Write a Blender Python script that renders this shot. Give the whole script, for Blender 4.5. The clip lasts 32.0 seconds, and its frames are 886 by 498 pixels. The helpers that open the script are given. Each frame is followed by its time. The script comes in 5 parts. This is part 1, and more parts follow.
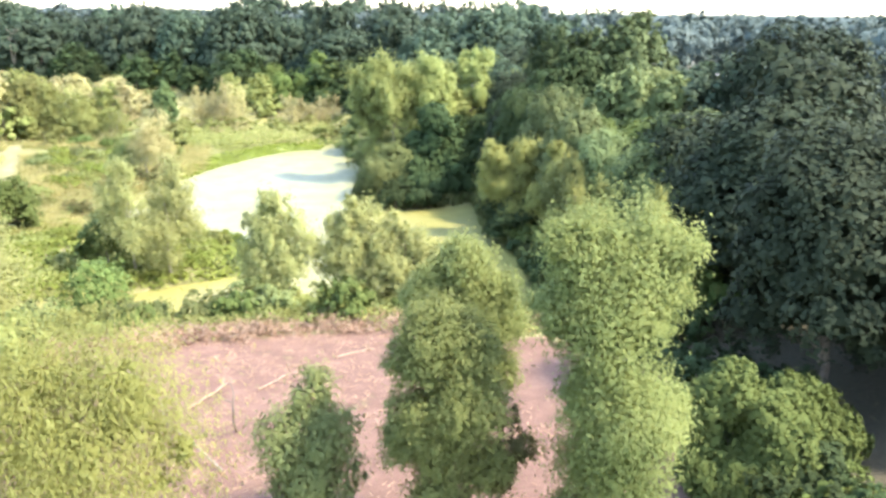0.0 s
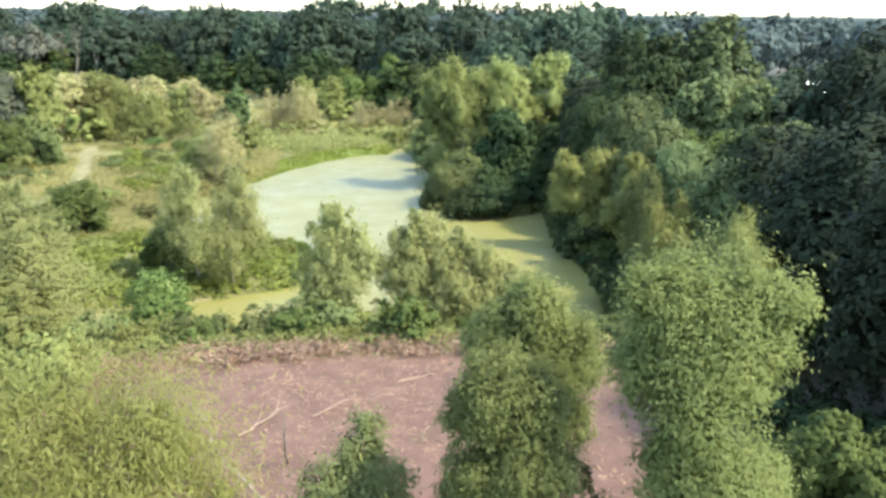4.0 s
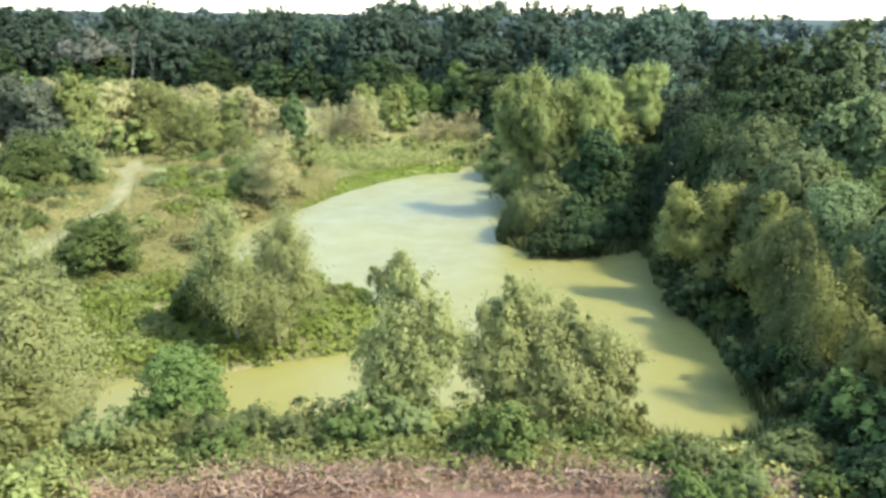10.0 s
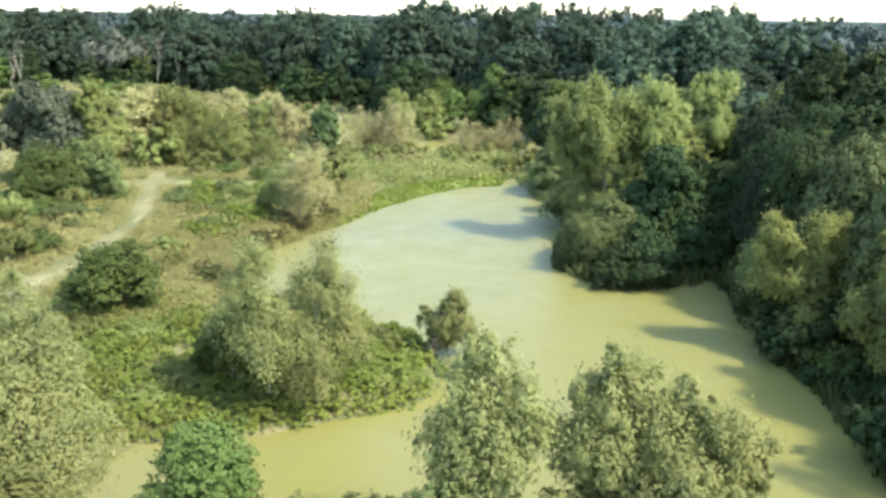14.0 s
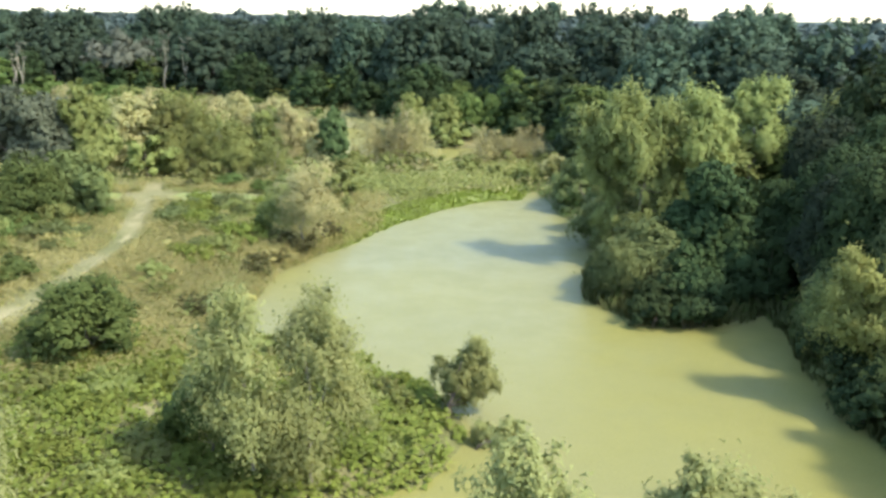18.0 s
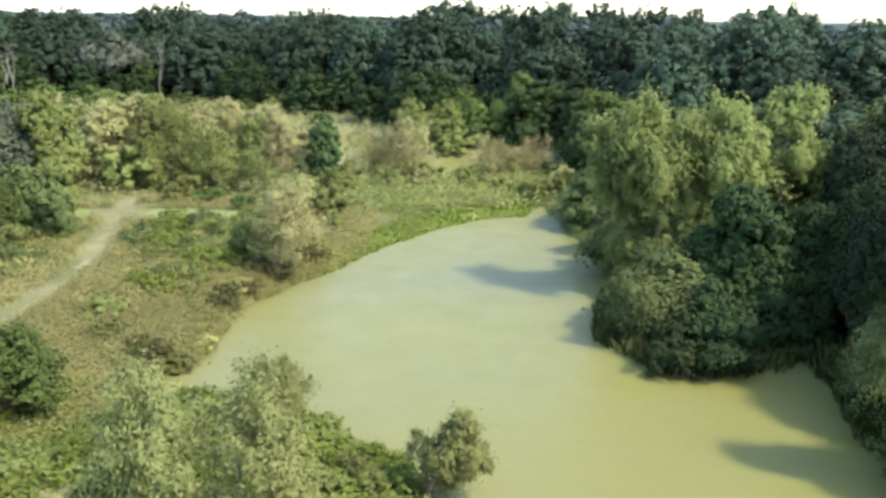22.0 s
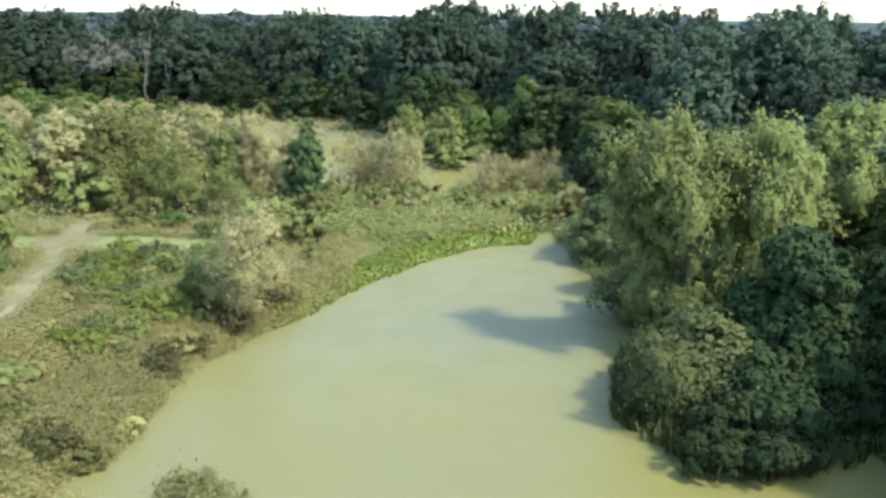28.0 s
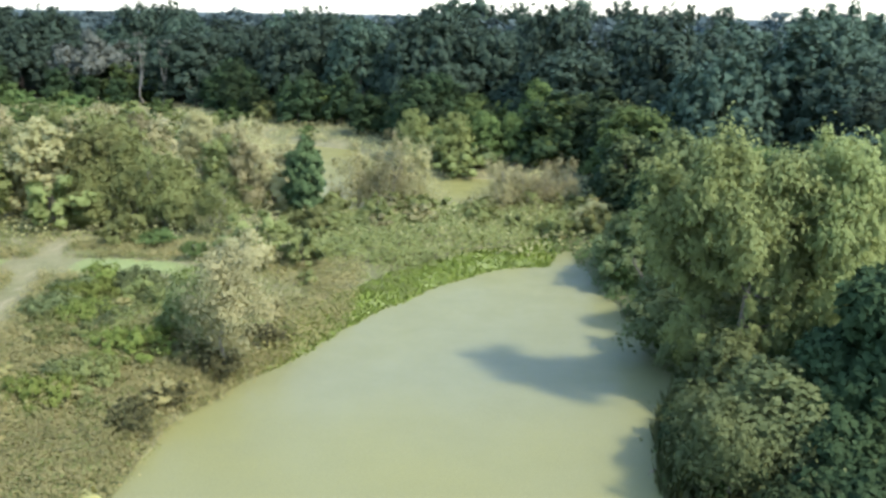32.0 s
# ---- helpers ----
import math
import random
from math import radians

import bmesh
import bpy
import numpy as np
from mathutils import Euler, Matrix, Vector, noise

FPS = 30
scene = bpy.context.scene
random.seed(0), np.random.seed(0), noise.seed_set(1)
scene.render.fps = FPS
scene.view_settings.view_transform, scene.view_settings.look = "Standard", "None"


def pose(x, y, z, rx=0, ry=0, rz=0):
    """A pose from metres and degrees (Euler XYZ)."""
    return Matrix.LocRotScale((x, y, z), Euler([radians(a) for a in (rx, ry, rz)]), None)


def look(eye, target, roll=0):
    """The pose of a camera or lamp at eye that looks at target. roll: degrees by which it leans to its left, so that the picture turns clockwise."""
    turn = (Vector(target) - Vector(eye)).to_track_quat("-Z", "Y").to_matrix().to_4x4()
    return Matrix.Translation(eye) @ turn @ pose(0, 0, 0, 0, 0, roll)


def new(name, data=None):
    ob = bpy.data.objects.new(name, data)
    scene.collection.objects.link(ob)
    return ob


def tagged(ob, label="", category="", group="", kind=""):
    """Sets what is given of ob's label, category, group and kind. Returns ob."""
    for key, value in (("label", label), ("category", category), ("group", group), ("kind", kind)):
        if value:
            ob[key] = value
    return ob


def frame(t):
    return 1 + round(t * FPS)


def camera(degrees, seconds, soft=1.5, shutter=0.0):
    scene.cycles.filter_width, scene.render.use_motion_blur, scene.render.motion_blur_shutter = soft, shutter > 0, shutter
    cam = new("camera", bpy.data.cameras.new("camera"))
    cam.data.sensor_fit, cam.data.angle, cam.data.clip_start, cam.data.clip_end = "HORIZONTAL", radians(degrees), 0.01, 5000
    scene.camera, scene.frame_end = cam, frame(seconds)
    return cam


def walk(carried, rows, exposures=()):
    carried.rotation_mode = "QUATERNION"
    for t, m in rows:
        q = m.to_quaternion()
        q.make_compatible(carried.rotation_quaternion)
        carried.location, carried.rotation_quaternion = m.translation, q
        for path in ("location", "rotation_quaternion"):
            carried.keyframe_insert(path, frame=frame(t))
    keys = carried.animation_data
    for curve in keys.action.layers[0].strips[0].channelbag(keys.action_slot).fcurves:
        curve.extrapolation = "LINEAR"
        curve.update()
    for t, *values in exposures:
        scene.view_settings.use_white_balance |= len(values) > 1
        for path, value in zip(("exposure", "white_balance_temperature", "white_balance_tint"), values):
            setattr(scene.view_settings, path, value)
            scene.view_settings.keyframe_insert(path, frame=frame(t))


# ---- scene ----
cam = camera(53.92, 32.0, soft=3.0)

# seconds, place, then turn to the left, dip and lean in degrees
PATH = [
    (0.0, (0.00, 0.00, 17.59), -11.99, 15.17, 0.56),
    (0.5, (0.03, -0.02, 17.59), -10.77, 15.14, 0.58),
    (1.0, (0.06, -0.04, 17.62), -10.03, 15.12, 0.58),
    (1.5, (0.06, -0.06, 17.65), -9.29, 15.11, 0.56),
    (2.0, (0.10, -0.04, 17.66), -8.79, 15.12, 0.53),
    (2.5, (0.15, 0.13, 17.64), -8.23, 15.25, 0.53),
    (3.0, (0.28, 0.70, 17.71), -7.96, 15.18, 0.57),
    (3.5, (0.39, 1.46, 17.79), -7.64, 15.15, 0.61),
    (5.5, (0.72, 4.96, 18.00), -6.25, 15.14, 0.66),
    (6.5, (0.59, 6.96, 18.00), -5.62, 15.12, 0.68),
    (7.5, (0.41, 9.02, 17.98), -5.01, 15.09, 0.70),
    (8.5, (0.27, 10.89, 17.96), -4.39, 15.04, 0.70),
    (9.5, (0.03, 12.69, 17.95), -3.80, 15.00, 0.68),
    (10.5, (-0.35, 14.51, 17.95), -3.29, 15.00, 0.69),
    (11.5, (-0.75, 16.23, 18.00), -2.86, 14.99, 0.71),
    (12.5, (-1.16, 17.96, 18.02), -2.46, 14.97, 0.72),
    (13.5, (-1.59, 19.78, 18.03), -2.12, 14.95, 0.74),
    (14.5, (-1.92, 21.60, 18.05), -1.84, 14.93, 0.79),
    (15.5, (-2.00, 23.36, 18.05), -1.59, 14.91, 0.82),
    (17.5, (-1.83, 26.97, 17.98), -1.13, 14.89, 0.82),
    (18.5, (-1.73, 28.87, 18.04), -0.92, 14.91, 0.78),
    (19.5, (-1.48, 30.73, 18.11), -0.72, 14.91, 0.77),
    (20.5, (-1.06, 32.55, 18.05), -0.51, 14.88, 0.80),
    (21.5, (-0.67, 34.39, 18.00), -0.36, 14.85, 0.80),
    (22.5, (-0.36, 36.15, 18.00), -0.23, 14.85, 0.79),
    (23.5, (-0.12, 37.83, 18.02), -0.15, 14.84, 0.78),
    (24.5, (0.10, 39.48, 18.03), -0.07, 14.85, 0.80),
    (25.5, (0.28, 41.12, 18.04), -0.03, 14.87, 0.83),
    (27.5, (0.55, 44.38, 18.18), 0.09, 14.91, 0.83),
    (28.5, (0.56, 46.02, 18.22), 0.17, 14.92, 0.77),
    (29.5, (0.44, 47.67, 18.21), 0.25, 14.94, 0.74),
    (30.5, (0.25, 49.32, 18.22), 0.31, 14.97, 0.77),
    (31.5, (0.08, 50.92, 18.26), 0.34, 14.98, 0.81),
    (32.0, (0.01, 51.71, 18.28), 0.36, 14.98, 0.84),
]
EXPOSURES = [(0.0, 3.18, 6900, 16), (1.0, 2.86, 6800, 12), (2.0, 2.56, 6750, 11), (3.5, 2.47, 6750, 10), (10.0, 2.38, 6650, 8), (19.0, 2.10, 6700, 8), (25.5, 1.92, 6500, 9), (32.0, 1.92, 5950, 14)]
walk(cam, [(t, pose(*eye, 90 - dip, 0, turn) @ pose(0, 0, 0, 0, 0, lean)) for t, eye, turn, dip, lean in PATH], EXPOSURES)

# ---- world and sun ----
SUN_HIGH, SUN_AZIMUTH = 50, 118
world = bpy.data.worlds.new("sky")
scene.world = world
world.use_nodes = True
sky = world.node_tree.nodes.new("ShaderNodeTexSky")
sky.sky_type, sky.sun_disc = "NISHITA", False
sky.sun_elevation, sky.sun_rotation = radians(SUN_HIGH), radians(SUN_AZIMUTH)
sky.air_density, sky.dust_density, sky.ozone_density = 1.0, 1.0, 1.0
background = world.node_tree.nodes["Background"]
world.node_tree.links.new(sky.outputs[0], background.inputs[0])
background.inputs[1].default_value = 0.15
sun = new("sun", bpy.data.lights.new("sun", "SUN"))
sun.data.energy, sun.data.angle, sun.data.color = 1.7, radians(4.0), (1.0, 0.93, 0.81)
toward = Vector((math.cos(radians(SUN_HIGH)) * math.sin(radians(SUN_AZIMUTH)),
                 math.cos(radians(SUN_HIGH)) * math.cos(radians(SUN_AZIMUTH)), math.sin(radians(SUN_HIGH))))
sun.matrix_world = look(toward * 300, (0, 0, 0))


# ---- materials ----
def nodes_of(name):
    mat = bpy.data.materials.new(name)
    mat.use_nodes = True
    tree = mat.node_tree
    return mat, tree, tree.nodes["Principled BSDF"]


def ramp(tree, source, stops):
    r = tree.nodes.new("ShaderNodeValToRGB")
    while len(r.color_ramp.elements) < len(stops):
        r.color_ramp.elements.new(0.5)
    for e, (at, col) in zip(r.color_ramp.elements, stops):
        e.position, e.color = at, (*col, 1)
    tree.links.new(source, r.inputs[0])
    return r.outputs[0]


def noise_of(tree, scale, detail=4, rough=0.6, coords="Object"):
    co = tree.nodes.new("ShaderNodeTexCoord")
    n = tree.nodes.new("ShaderNodeTexNoise")
    n.inputs["Scale"].default_value, n.inputs["Detail"].default_value, n.inputs["Roughness"].default_value = scale, detail, rough
    tree.links.new(co.outputs[coords], n.inputs["Vector"])
    return n.outputs["Fac"]


def mix_of(tree, fac, a, b, mode="MIX"):
    m = tree.nodes.new("ShaderNodeMix")
    m.data_type, m.blend_type = "RGBA", mode
    for socket, value in ((m.inputs[0], fac), (m.inputs[6], a), (m.inputs[7], b)):
        if isinstance(value, bpy.types.NodeSocket):
            tree.links.new(value, socket)
        elif isinstance(value, (int, float)):
            socket.default_value = value
        else:
            socket.default_value = (*value, 1)
    return m.outputs[2]


def bump_of(tree, bsdf, height, strength, distance):
    b = tree.nodes.new("ShaderNodeBump")
    b.inputs["Strength"].default_value, b.inputs["Distance"].default_value = strength, distance
    tree.links.new(height, b.inputs["Height"])
    tree.links.new(b.outputs[0], bsdf.inputs["Normal"])


def leaf_material(name, dark, mid, light, through_light=0.4, spread=0.10):
    """Foliage: each leaf a tone between dark and light, each plant a shade of its own, sunlight through the blade."""
    mat, tree, bsdf = nodes_of(name)
    geo, info = tree.nodes.new("ShaderNodeNewGeometry"), tree.nodes.new("ShaderNodeObjectInfo")
    dark, light = [tuple(0.32 * p + 0.68 * q for p, q in zip(end, mid)) for end in (dark, light)]
    col = ramp(tree, geo.outputs["Random Per Island"], [(0.0, dark), (0.5, mid), (1.0, light)])
    patch = ramp(tree, noise_of(tree, 0.55, 3), [(0.35, (0.86, 0.88, 0.84)), (0.65, (1.12, 1.10, 1.05))])
    col = mix_of(tree, 1.0, col, patch, "MULTIPLY")
    hsv = tree.nodes.new("ShaderNodeHueSaturation")
    for out, lo, hi in (("Hue", 0.5 - min(spread, 0.1) * 0.12, 0.5 + min(spread, 0.1) * 0.12), ("Value", 1 - 2.2 * spread, 1 + 2.2 * spread)):
        m = tree.nodes.new("ShaderNodeMapRange")
        m.inputs["To Min"].default_value, m.inputs["To Max"].default_value = lo, hi
        tree.links.new(info.outputs["Random"], m.inputs["Value"])
        tree.links.new(m.outputs[0], hsv.inputs[out])
    tree.links.new(col, hsv.inputs["Color"])
    tree.links.new(hsv.outputs[0], bsdf.inputs["Base Color"])
    bsdf.inputs["Roughness"].default_value, bsdf.inputs["Specular IOR Level"].default_value = 0.75, 0.06
    glow = tree.nodes.new("ShaderNodeBsdfTranslucent")
    tree.links.new(hsv.outputs[0], glow.inputs["Color"])
    both = tree.nodes.new("ShaderNodeMixShader")
    both.inputs[0].default_value = through_light
    tree.links.new(bsdf.outputs[0], both.inputs[1])
    tree.links.new(glow.outputs[0], both.inputs[2])
    tree.links.new(both.outputs[0], tree.nodes["Material Output"].inputs["Surface"])
    return mat


def bark_material(name, dark, light):
    mat, tree, bsdf = nodes_of(name)
    n = noise_of(tree, 7, 6, 0.7)
    tree.links.new(ramp(tree, n, [(0.3, dark), (0.7, light)]), bsdf.inputs["Base Color"])
    bsdf.inputs["Roughness"].default_value = 0.9
    bump_of(tree, bsdf, n, 0.6, 0.04)
    return mat


WILLOW = leaf_material("willow_leaves", (0.133, 0.161, 0.051), (0.234, 0.254, 0.090), (0.351, 0.356, 0.153), 0.52, 0.12)
PALE = leaf_material("pale_willow_leaves", (0.210, 0.205, 0.091), (0.325, 0.305, 0.144), (0.447, 0.414, 0.228), 0.48, 0.15)
OAK = leaf_material("oak_leaves", (0.027, 0.045, 0.029), (0.051, 0.078, 0.050), (0.096, 0.124, 0.080), 0.25, 0.13)
BROAD = leaf_material("broadleaf_leaves", (0.055, 0.086, 0.025), (0.098, 0.138, 0.041), (0.158, 0.201, 0.069), 0.28, 0.12)
SHRUB = leaf_material("shrub_leaves", (0.121, 0.144, 0.045), (0.200, 0.226, 0.076), (0.305, 0.308, 0.127), 0.42, 0.14)
VINE = leaf_material("vine_leaves", (0.084, 0.116, 0.024), (0.169, 0.209, 0.047), (0.274, 0.283, 0.093), 0.4, 0.08)
CEDAR = leaf_material("evergreen_leaves", (0.045, 0.073, 0.027), (0.082, 0.120, 0.046), (0.133, 0.179, 0.072), 0.15, 0.05)
STRAW = leaf_material("dry_weeds", (0.241, 0.233, 0.088), (0.356, 0.336, 0.132), (0.500, 0.457, 0.216), 0.4, 0.1)
GREYLEAF = leaf_material("grey_twigs", (0.074, 0.082, 0.062), (0.126, 0.136, 0.104), (0.186, 0.194, 0.151), 0.15, 0.06)
REED = leaf_material("reed_blades", (0.156, 0.232, 0.043), (0.259, 0.356, 0.073), (0.361, 0.468, 0.126), 0.35, 0.06)
BARK = bark_material("bark", (0.07, 0.055, 0.04), (0.19, 0.155, 0.12))
PALEBARK = bark_material("pale_bark", (0.155, 0.140, 0.098), (0.295, 0.270, 0.200))
DEADWOOD = bark_material("dead_wood", (0.180, 0.128, 0.084), (0.350, 0.262, 0.184))


def water_material():
    """Still pond under a skin of duckweed, greyer in drifting patches and mid-pond, where sky reflection is painted in.
    """
    mat, tree, bsdf = nodes_of("duckweed_water")
    wide, mid, fine = noise_of(tree, 0.05, 3, 0.5), noise_of(tree, 0.28, 5, 0.65), noise_of(tree, 9, 5, 0.75)
    green = ramp(tree, fine, [(0.3, (0.161, 0.154, 0.041)), (0.7, (0.207, 0.199, 0.060))])
    grey = ramp(tree, fine, [(0.3, (0.150, 0.155, 0.073)), (0.7, (0.186, 0.191, 0.095))])
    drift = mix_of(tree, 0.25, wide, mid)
    # greyer round the pond's middle: reflected sky put into the colour
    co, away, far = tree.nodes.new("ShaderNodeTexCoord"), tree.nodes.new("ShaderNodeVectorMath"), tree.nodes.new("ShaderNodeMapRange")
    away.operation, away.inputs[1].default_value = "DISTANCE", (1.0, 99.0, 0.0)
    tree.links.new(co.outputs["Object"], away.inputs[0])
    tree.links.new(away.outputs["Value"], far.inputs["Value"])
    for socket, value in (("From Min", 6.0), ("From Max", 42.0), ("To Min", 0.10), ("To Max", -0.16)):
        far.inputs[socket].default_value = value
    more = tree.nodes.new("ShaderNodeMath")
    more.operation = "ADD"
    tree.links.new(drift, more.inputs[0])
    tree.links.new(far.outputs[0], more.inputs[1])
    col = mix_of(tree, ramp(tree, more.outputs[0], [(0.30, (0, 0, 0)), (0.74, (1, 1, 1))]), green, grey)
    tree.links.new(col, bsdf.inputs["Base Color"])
    rough = ramp(tree, mid, [(0.35, (0.34, 0.34, 0.34)), (0.7, (0.52, 0.52, 0.52))])
    tree.links.new(rough, bsdf.inputs["Roughness"])
    bsdf.inputs["Specular IOR Level"].default_value = 0.20
    bump_of(tree, bsdf, fine, 0.25, 0.01)
    return mat


def ground_material():
    """Rough grass with straw and bare soil; attributes say where mulched earth, track and meadow lie."""
    mat, tree, bsdf = nodes_of("ground")
    wide, mid, fine = noise_of(tree, 0.09, 4), noise_of(tree, 0.9, 5, 0.7), noise_of(tree, 6, 6, 0.75)

    def mask(name, soft_noise=mid):
        a = tree.nodes.new("ShaderNodeAttribute")
        a.attribute_name = name
        m = tree.nodes.new("ShaderNodeMath")
        m.operation = "ADD"
        tree.links.new(a.outputs["Fac"], m.inputs[0])
        tree.links.new(soft_noise, m.inputs[1])
        return ramp(tree, m.outputs[0], [(0.80, (0, 0, 0)), (1.05, (1, 1, 1))])

    grass = ramp(tree, fine, [(0.3, (0.063, 0.072, 0.020)), (0.55, (0.118, 0.123, 0.038)), (0.8, (0.173, 0.163, 0.063))])
    straw = ramp(tree, fine, [(0.3, (0.138, 0.128, 0.054)), (0.6, (0.226, 0.208, 0.096)), (0.8, (0.300, 0.274, 0.140))])
    col = mix_of(tree, ramp(tree, wide, [(0.42, (0, 0, 0)), (0.6, (1, 1, 1))]), grass, straw)
    meadow = ramp(tree, fine, [(0.3, (0.118, 0.152, 0.036)), (0.7, (0.215, 0.250, 0.076))])
    col = mix_of(tree, mask("meadow"), col, meadow)
    track = ramp(tree, fine, [(0.3, (0.170, 0.156, 0.072)), (0.7, (0.262, 0.236, 0.120))])
    col = mix_of(tree, mask("track"), col, track)
    chips = noise_of(tree, 22, 6, 0.8)
    soil = ramp(tree, mix_of(tree, 0.5, mid, chips), [(0.35, (0.064, 0.034, 0.023)), (0.5, (0.117, 0.066, 0.045)), (0.66, (0.190, 0.117, 0.082))])
    col = mix_of(tree, mask("earth"), col, soil)
    # woods floor kept dark: shade under the trees is put into its colour
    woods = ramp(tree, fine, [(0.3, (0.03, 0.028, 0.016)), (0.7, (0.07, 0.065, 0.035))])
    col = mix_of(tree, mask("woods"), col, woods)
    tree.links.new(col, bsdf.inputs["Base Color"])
    bsdf.inputs["Roughness"].default_value = 0.95
    bump_of(tree, bsdf, mix_of(tree, 0.5, mid, fine), 0.8, 0.12)
    return mat


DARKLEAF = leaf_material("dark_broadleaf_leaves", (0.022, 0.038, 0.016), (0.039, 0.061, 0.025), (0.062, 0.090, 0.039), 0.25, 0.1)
FINEWILLOW = leaf_material("fine_willow_leaves", (0.091, 0.122, 0.039), (0.168, 0.201, 0.072), (0.270, 0.298, 0.127), 0.5, 0.06)
# darker copy of OAK, with the shade under the near oaks put in
SHADEDOAK = leaf_material("shaded_oak_leaves", (0.014, 0.023, 0.013), (0.028, 0.040, 0.023), (0.052, 0.064, 0.037), 0.2, 0.06)
BRIGHT = leaf_material("bright_broadleaf_leaves", (0.054, 0.073, 0.023), (0.085, 0.109, 0.035), (0.127, 0.149, 0.055), 0.38, 0.06)
TALLWILLOW = leaf_material("tall_willow_leaves", (0.140, 0.176, 0.063), (0.239, 0.283, 0.101), (0.359, 0.400, 0.165), 0.45, 0.05)
OLIVE = leaf_material("olive_willow_leaves", (0.088, 0.111, 0.043), (0.147, 0.176, 0.070), (0.225, 0.255, 0.112), 0.42, 0.12)
TWIGGY = leaf_material("brown_twiggy_leaves", (0.052, 0.051, 0.020), (0.084, 0.083, 0.033), (0.128, 0.123, 0.051), 0.2, 0.08)
BRUSH = leaf_material("cut_brush", (0.171, 0.105, 0.067), (0.269, 0.178, 0.123), (0.404, 0.289, 0.211), 0.15, 0.08)
FEATHERY = leaf_material("feathery_willow_leaves", (0.143, 0.168, 0.046), (0.237, 0.254, 0.080), (0.342, 0.351, 0.143), 0.5, 0.06)
BANKWILLOW = leaf_material("bank_willow_leaves", (0.143, 0.167, 0.064), (0.251, 0.270, 0.107), (0.391, 0.392, 0.180), 0.45, 0.06)
EDGEWILLOW = leaf_material("edge_willow_leaves", (0.130, 0.148, 0.047), (0.222, 0.238, 0.079), (0.346, 0.346, 0.130), 0.45, 0.10)
MIDLEAF = leaf_material("mid_broadleaf_leaves", (0.075, 0.106, 0.043), (0.125, 0.162, 0.069), (0.187, 0.225, 0.103), 0.3, 0.10)
LEAFY = leaf_material("leafy_green_leaves", (0.090, 0.128, 0.045), (0.150, 0.196, 0.074), (0.225, 0.270, 0.112), 0.38, 0.06)
GREYOAK = leaf_material("grey_oak_leaves", (0.052, 0.062, 0.040), (0.088, 0.100, 0.066), (0.132, 0.145, 0.098), 0.25, 0.05)
PALEGOLD = leaf_material("pale_gold_leaves", (0.213, 0.202, 0.094), (0.325, 0.300, 0.145), (0.437, 0.398, 0.215), 0.4, 0.05)
# OAK made paler and bluer: distance haze put into the leaf colour
HAZEOAK = leaf_material("hazed_oak_leaves", (0.043, 0.063, 0.055), (0.078, 0.107, 0.098), (0.128, 0.162, 0.153), 0.25, 0.1)
WOODGREEN = leaf_material("wood_green_leaves", (0.040, 0.058, 0.024), (0.068, 0.092, 0.040), (0.105, 0.134, 0.062), 0.28, 0.06)
WHITEWALL = bark_material("white_paint", (0.66, 0.66, 0.64), (0.78, 0.78, 0.76))
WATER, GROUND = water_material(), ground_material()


# ---- the lie of the land ----
POND = [(-14.5, 50), (-13.8, 55), (-9, 56), (-4.7, 57.5), (-1.5, 59.1), (-0.2, 62), (0.1, 64.4), (-1.5, 68.1), (-4.9, 70.1), (-10, 72.8),
        (-14.6, 75.6), (-12.9, 78.3), (-12.8, 83.6), (-12.4, 88), (-10.6, 92.3), (-8.2, 96.1), (-6.5, 101), (-3.4, 106), (0, 111), (4, 114.5),
        (7.4, 115.6), (8.6, 118.6), (9.8, 120), (10.3, 114.8), (10.8, 108), (11.8, 102), (12.8, 97), (12.4, 93.7), (10.6, 89.7), (9.4, 86.3),
        (9.1, 83), (9.9, 81), (11.9, 77.8)]
POND_EAST = [(14, 77.4), (17, 78.3), (19.5, 80), (20, 77), (18.9, 72), (18.6, 68), (18.8, 61), (18.0, 55), (17.4, 50.5), (17.0, 47.3), (14, 46.6),
             (9.6, 47.6), (4, 48.6), (-3, 49.6), (-8, 51), (-9.5, 49.5), (-12, 48.3)]
BACK_POND = [(-33, 173), (-24, 178), (-14, 173), (-7, 160), (-2, 153), (5.5, 151.5), (10, 147), (12, 142), (10.5, 136.5), (4, 134), (-3, 132.5), (-10.5, 131), (-14, 137), (-18, 150), (-26, 165)]
CLEARING = [(-11.5, 34), (-9.5, 39.3), (-5, 40.1), (2.3, 40.2), (7, 39.6), (12.5, 37.6), (15.5, 35.2), (14.8, 30), (14.6, 22), (14.5, 13), (0, 13), (-6, 20), (-12, 27)]
TRACK = [(-29.5, 116), (-28.4, 109.7), (-26.4, 100.5), (-24.8, 91.4), (-24.8, 84.3), (-25.4, 78), (-26.5, 70), (-28.5, 60)]
WOODS = [(-400, 205), (-60, 222), (-30, 206), (-4, 184), (14, 166), (24, 138), (26, 120), (25, 104), (27, 92), (26, 78), (25, 62), (22, 48), (17.5, 36),
         (15.5, 26), (15, 16), (15, 5), (18, -60), (400, -60), (600, 600), (-400, 600)]


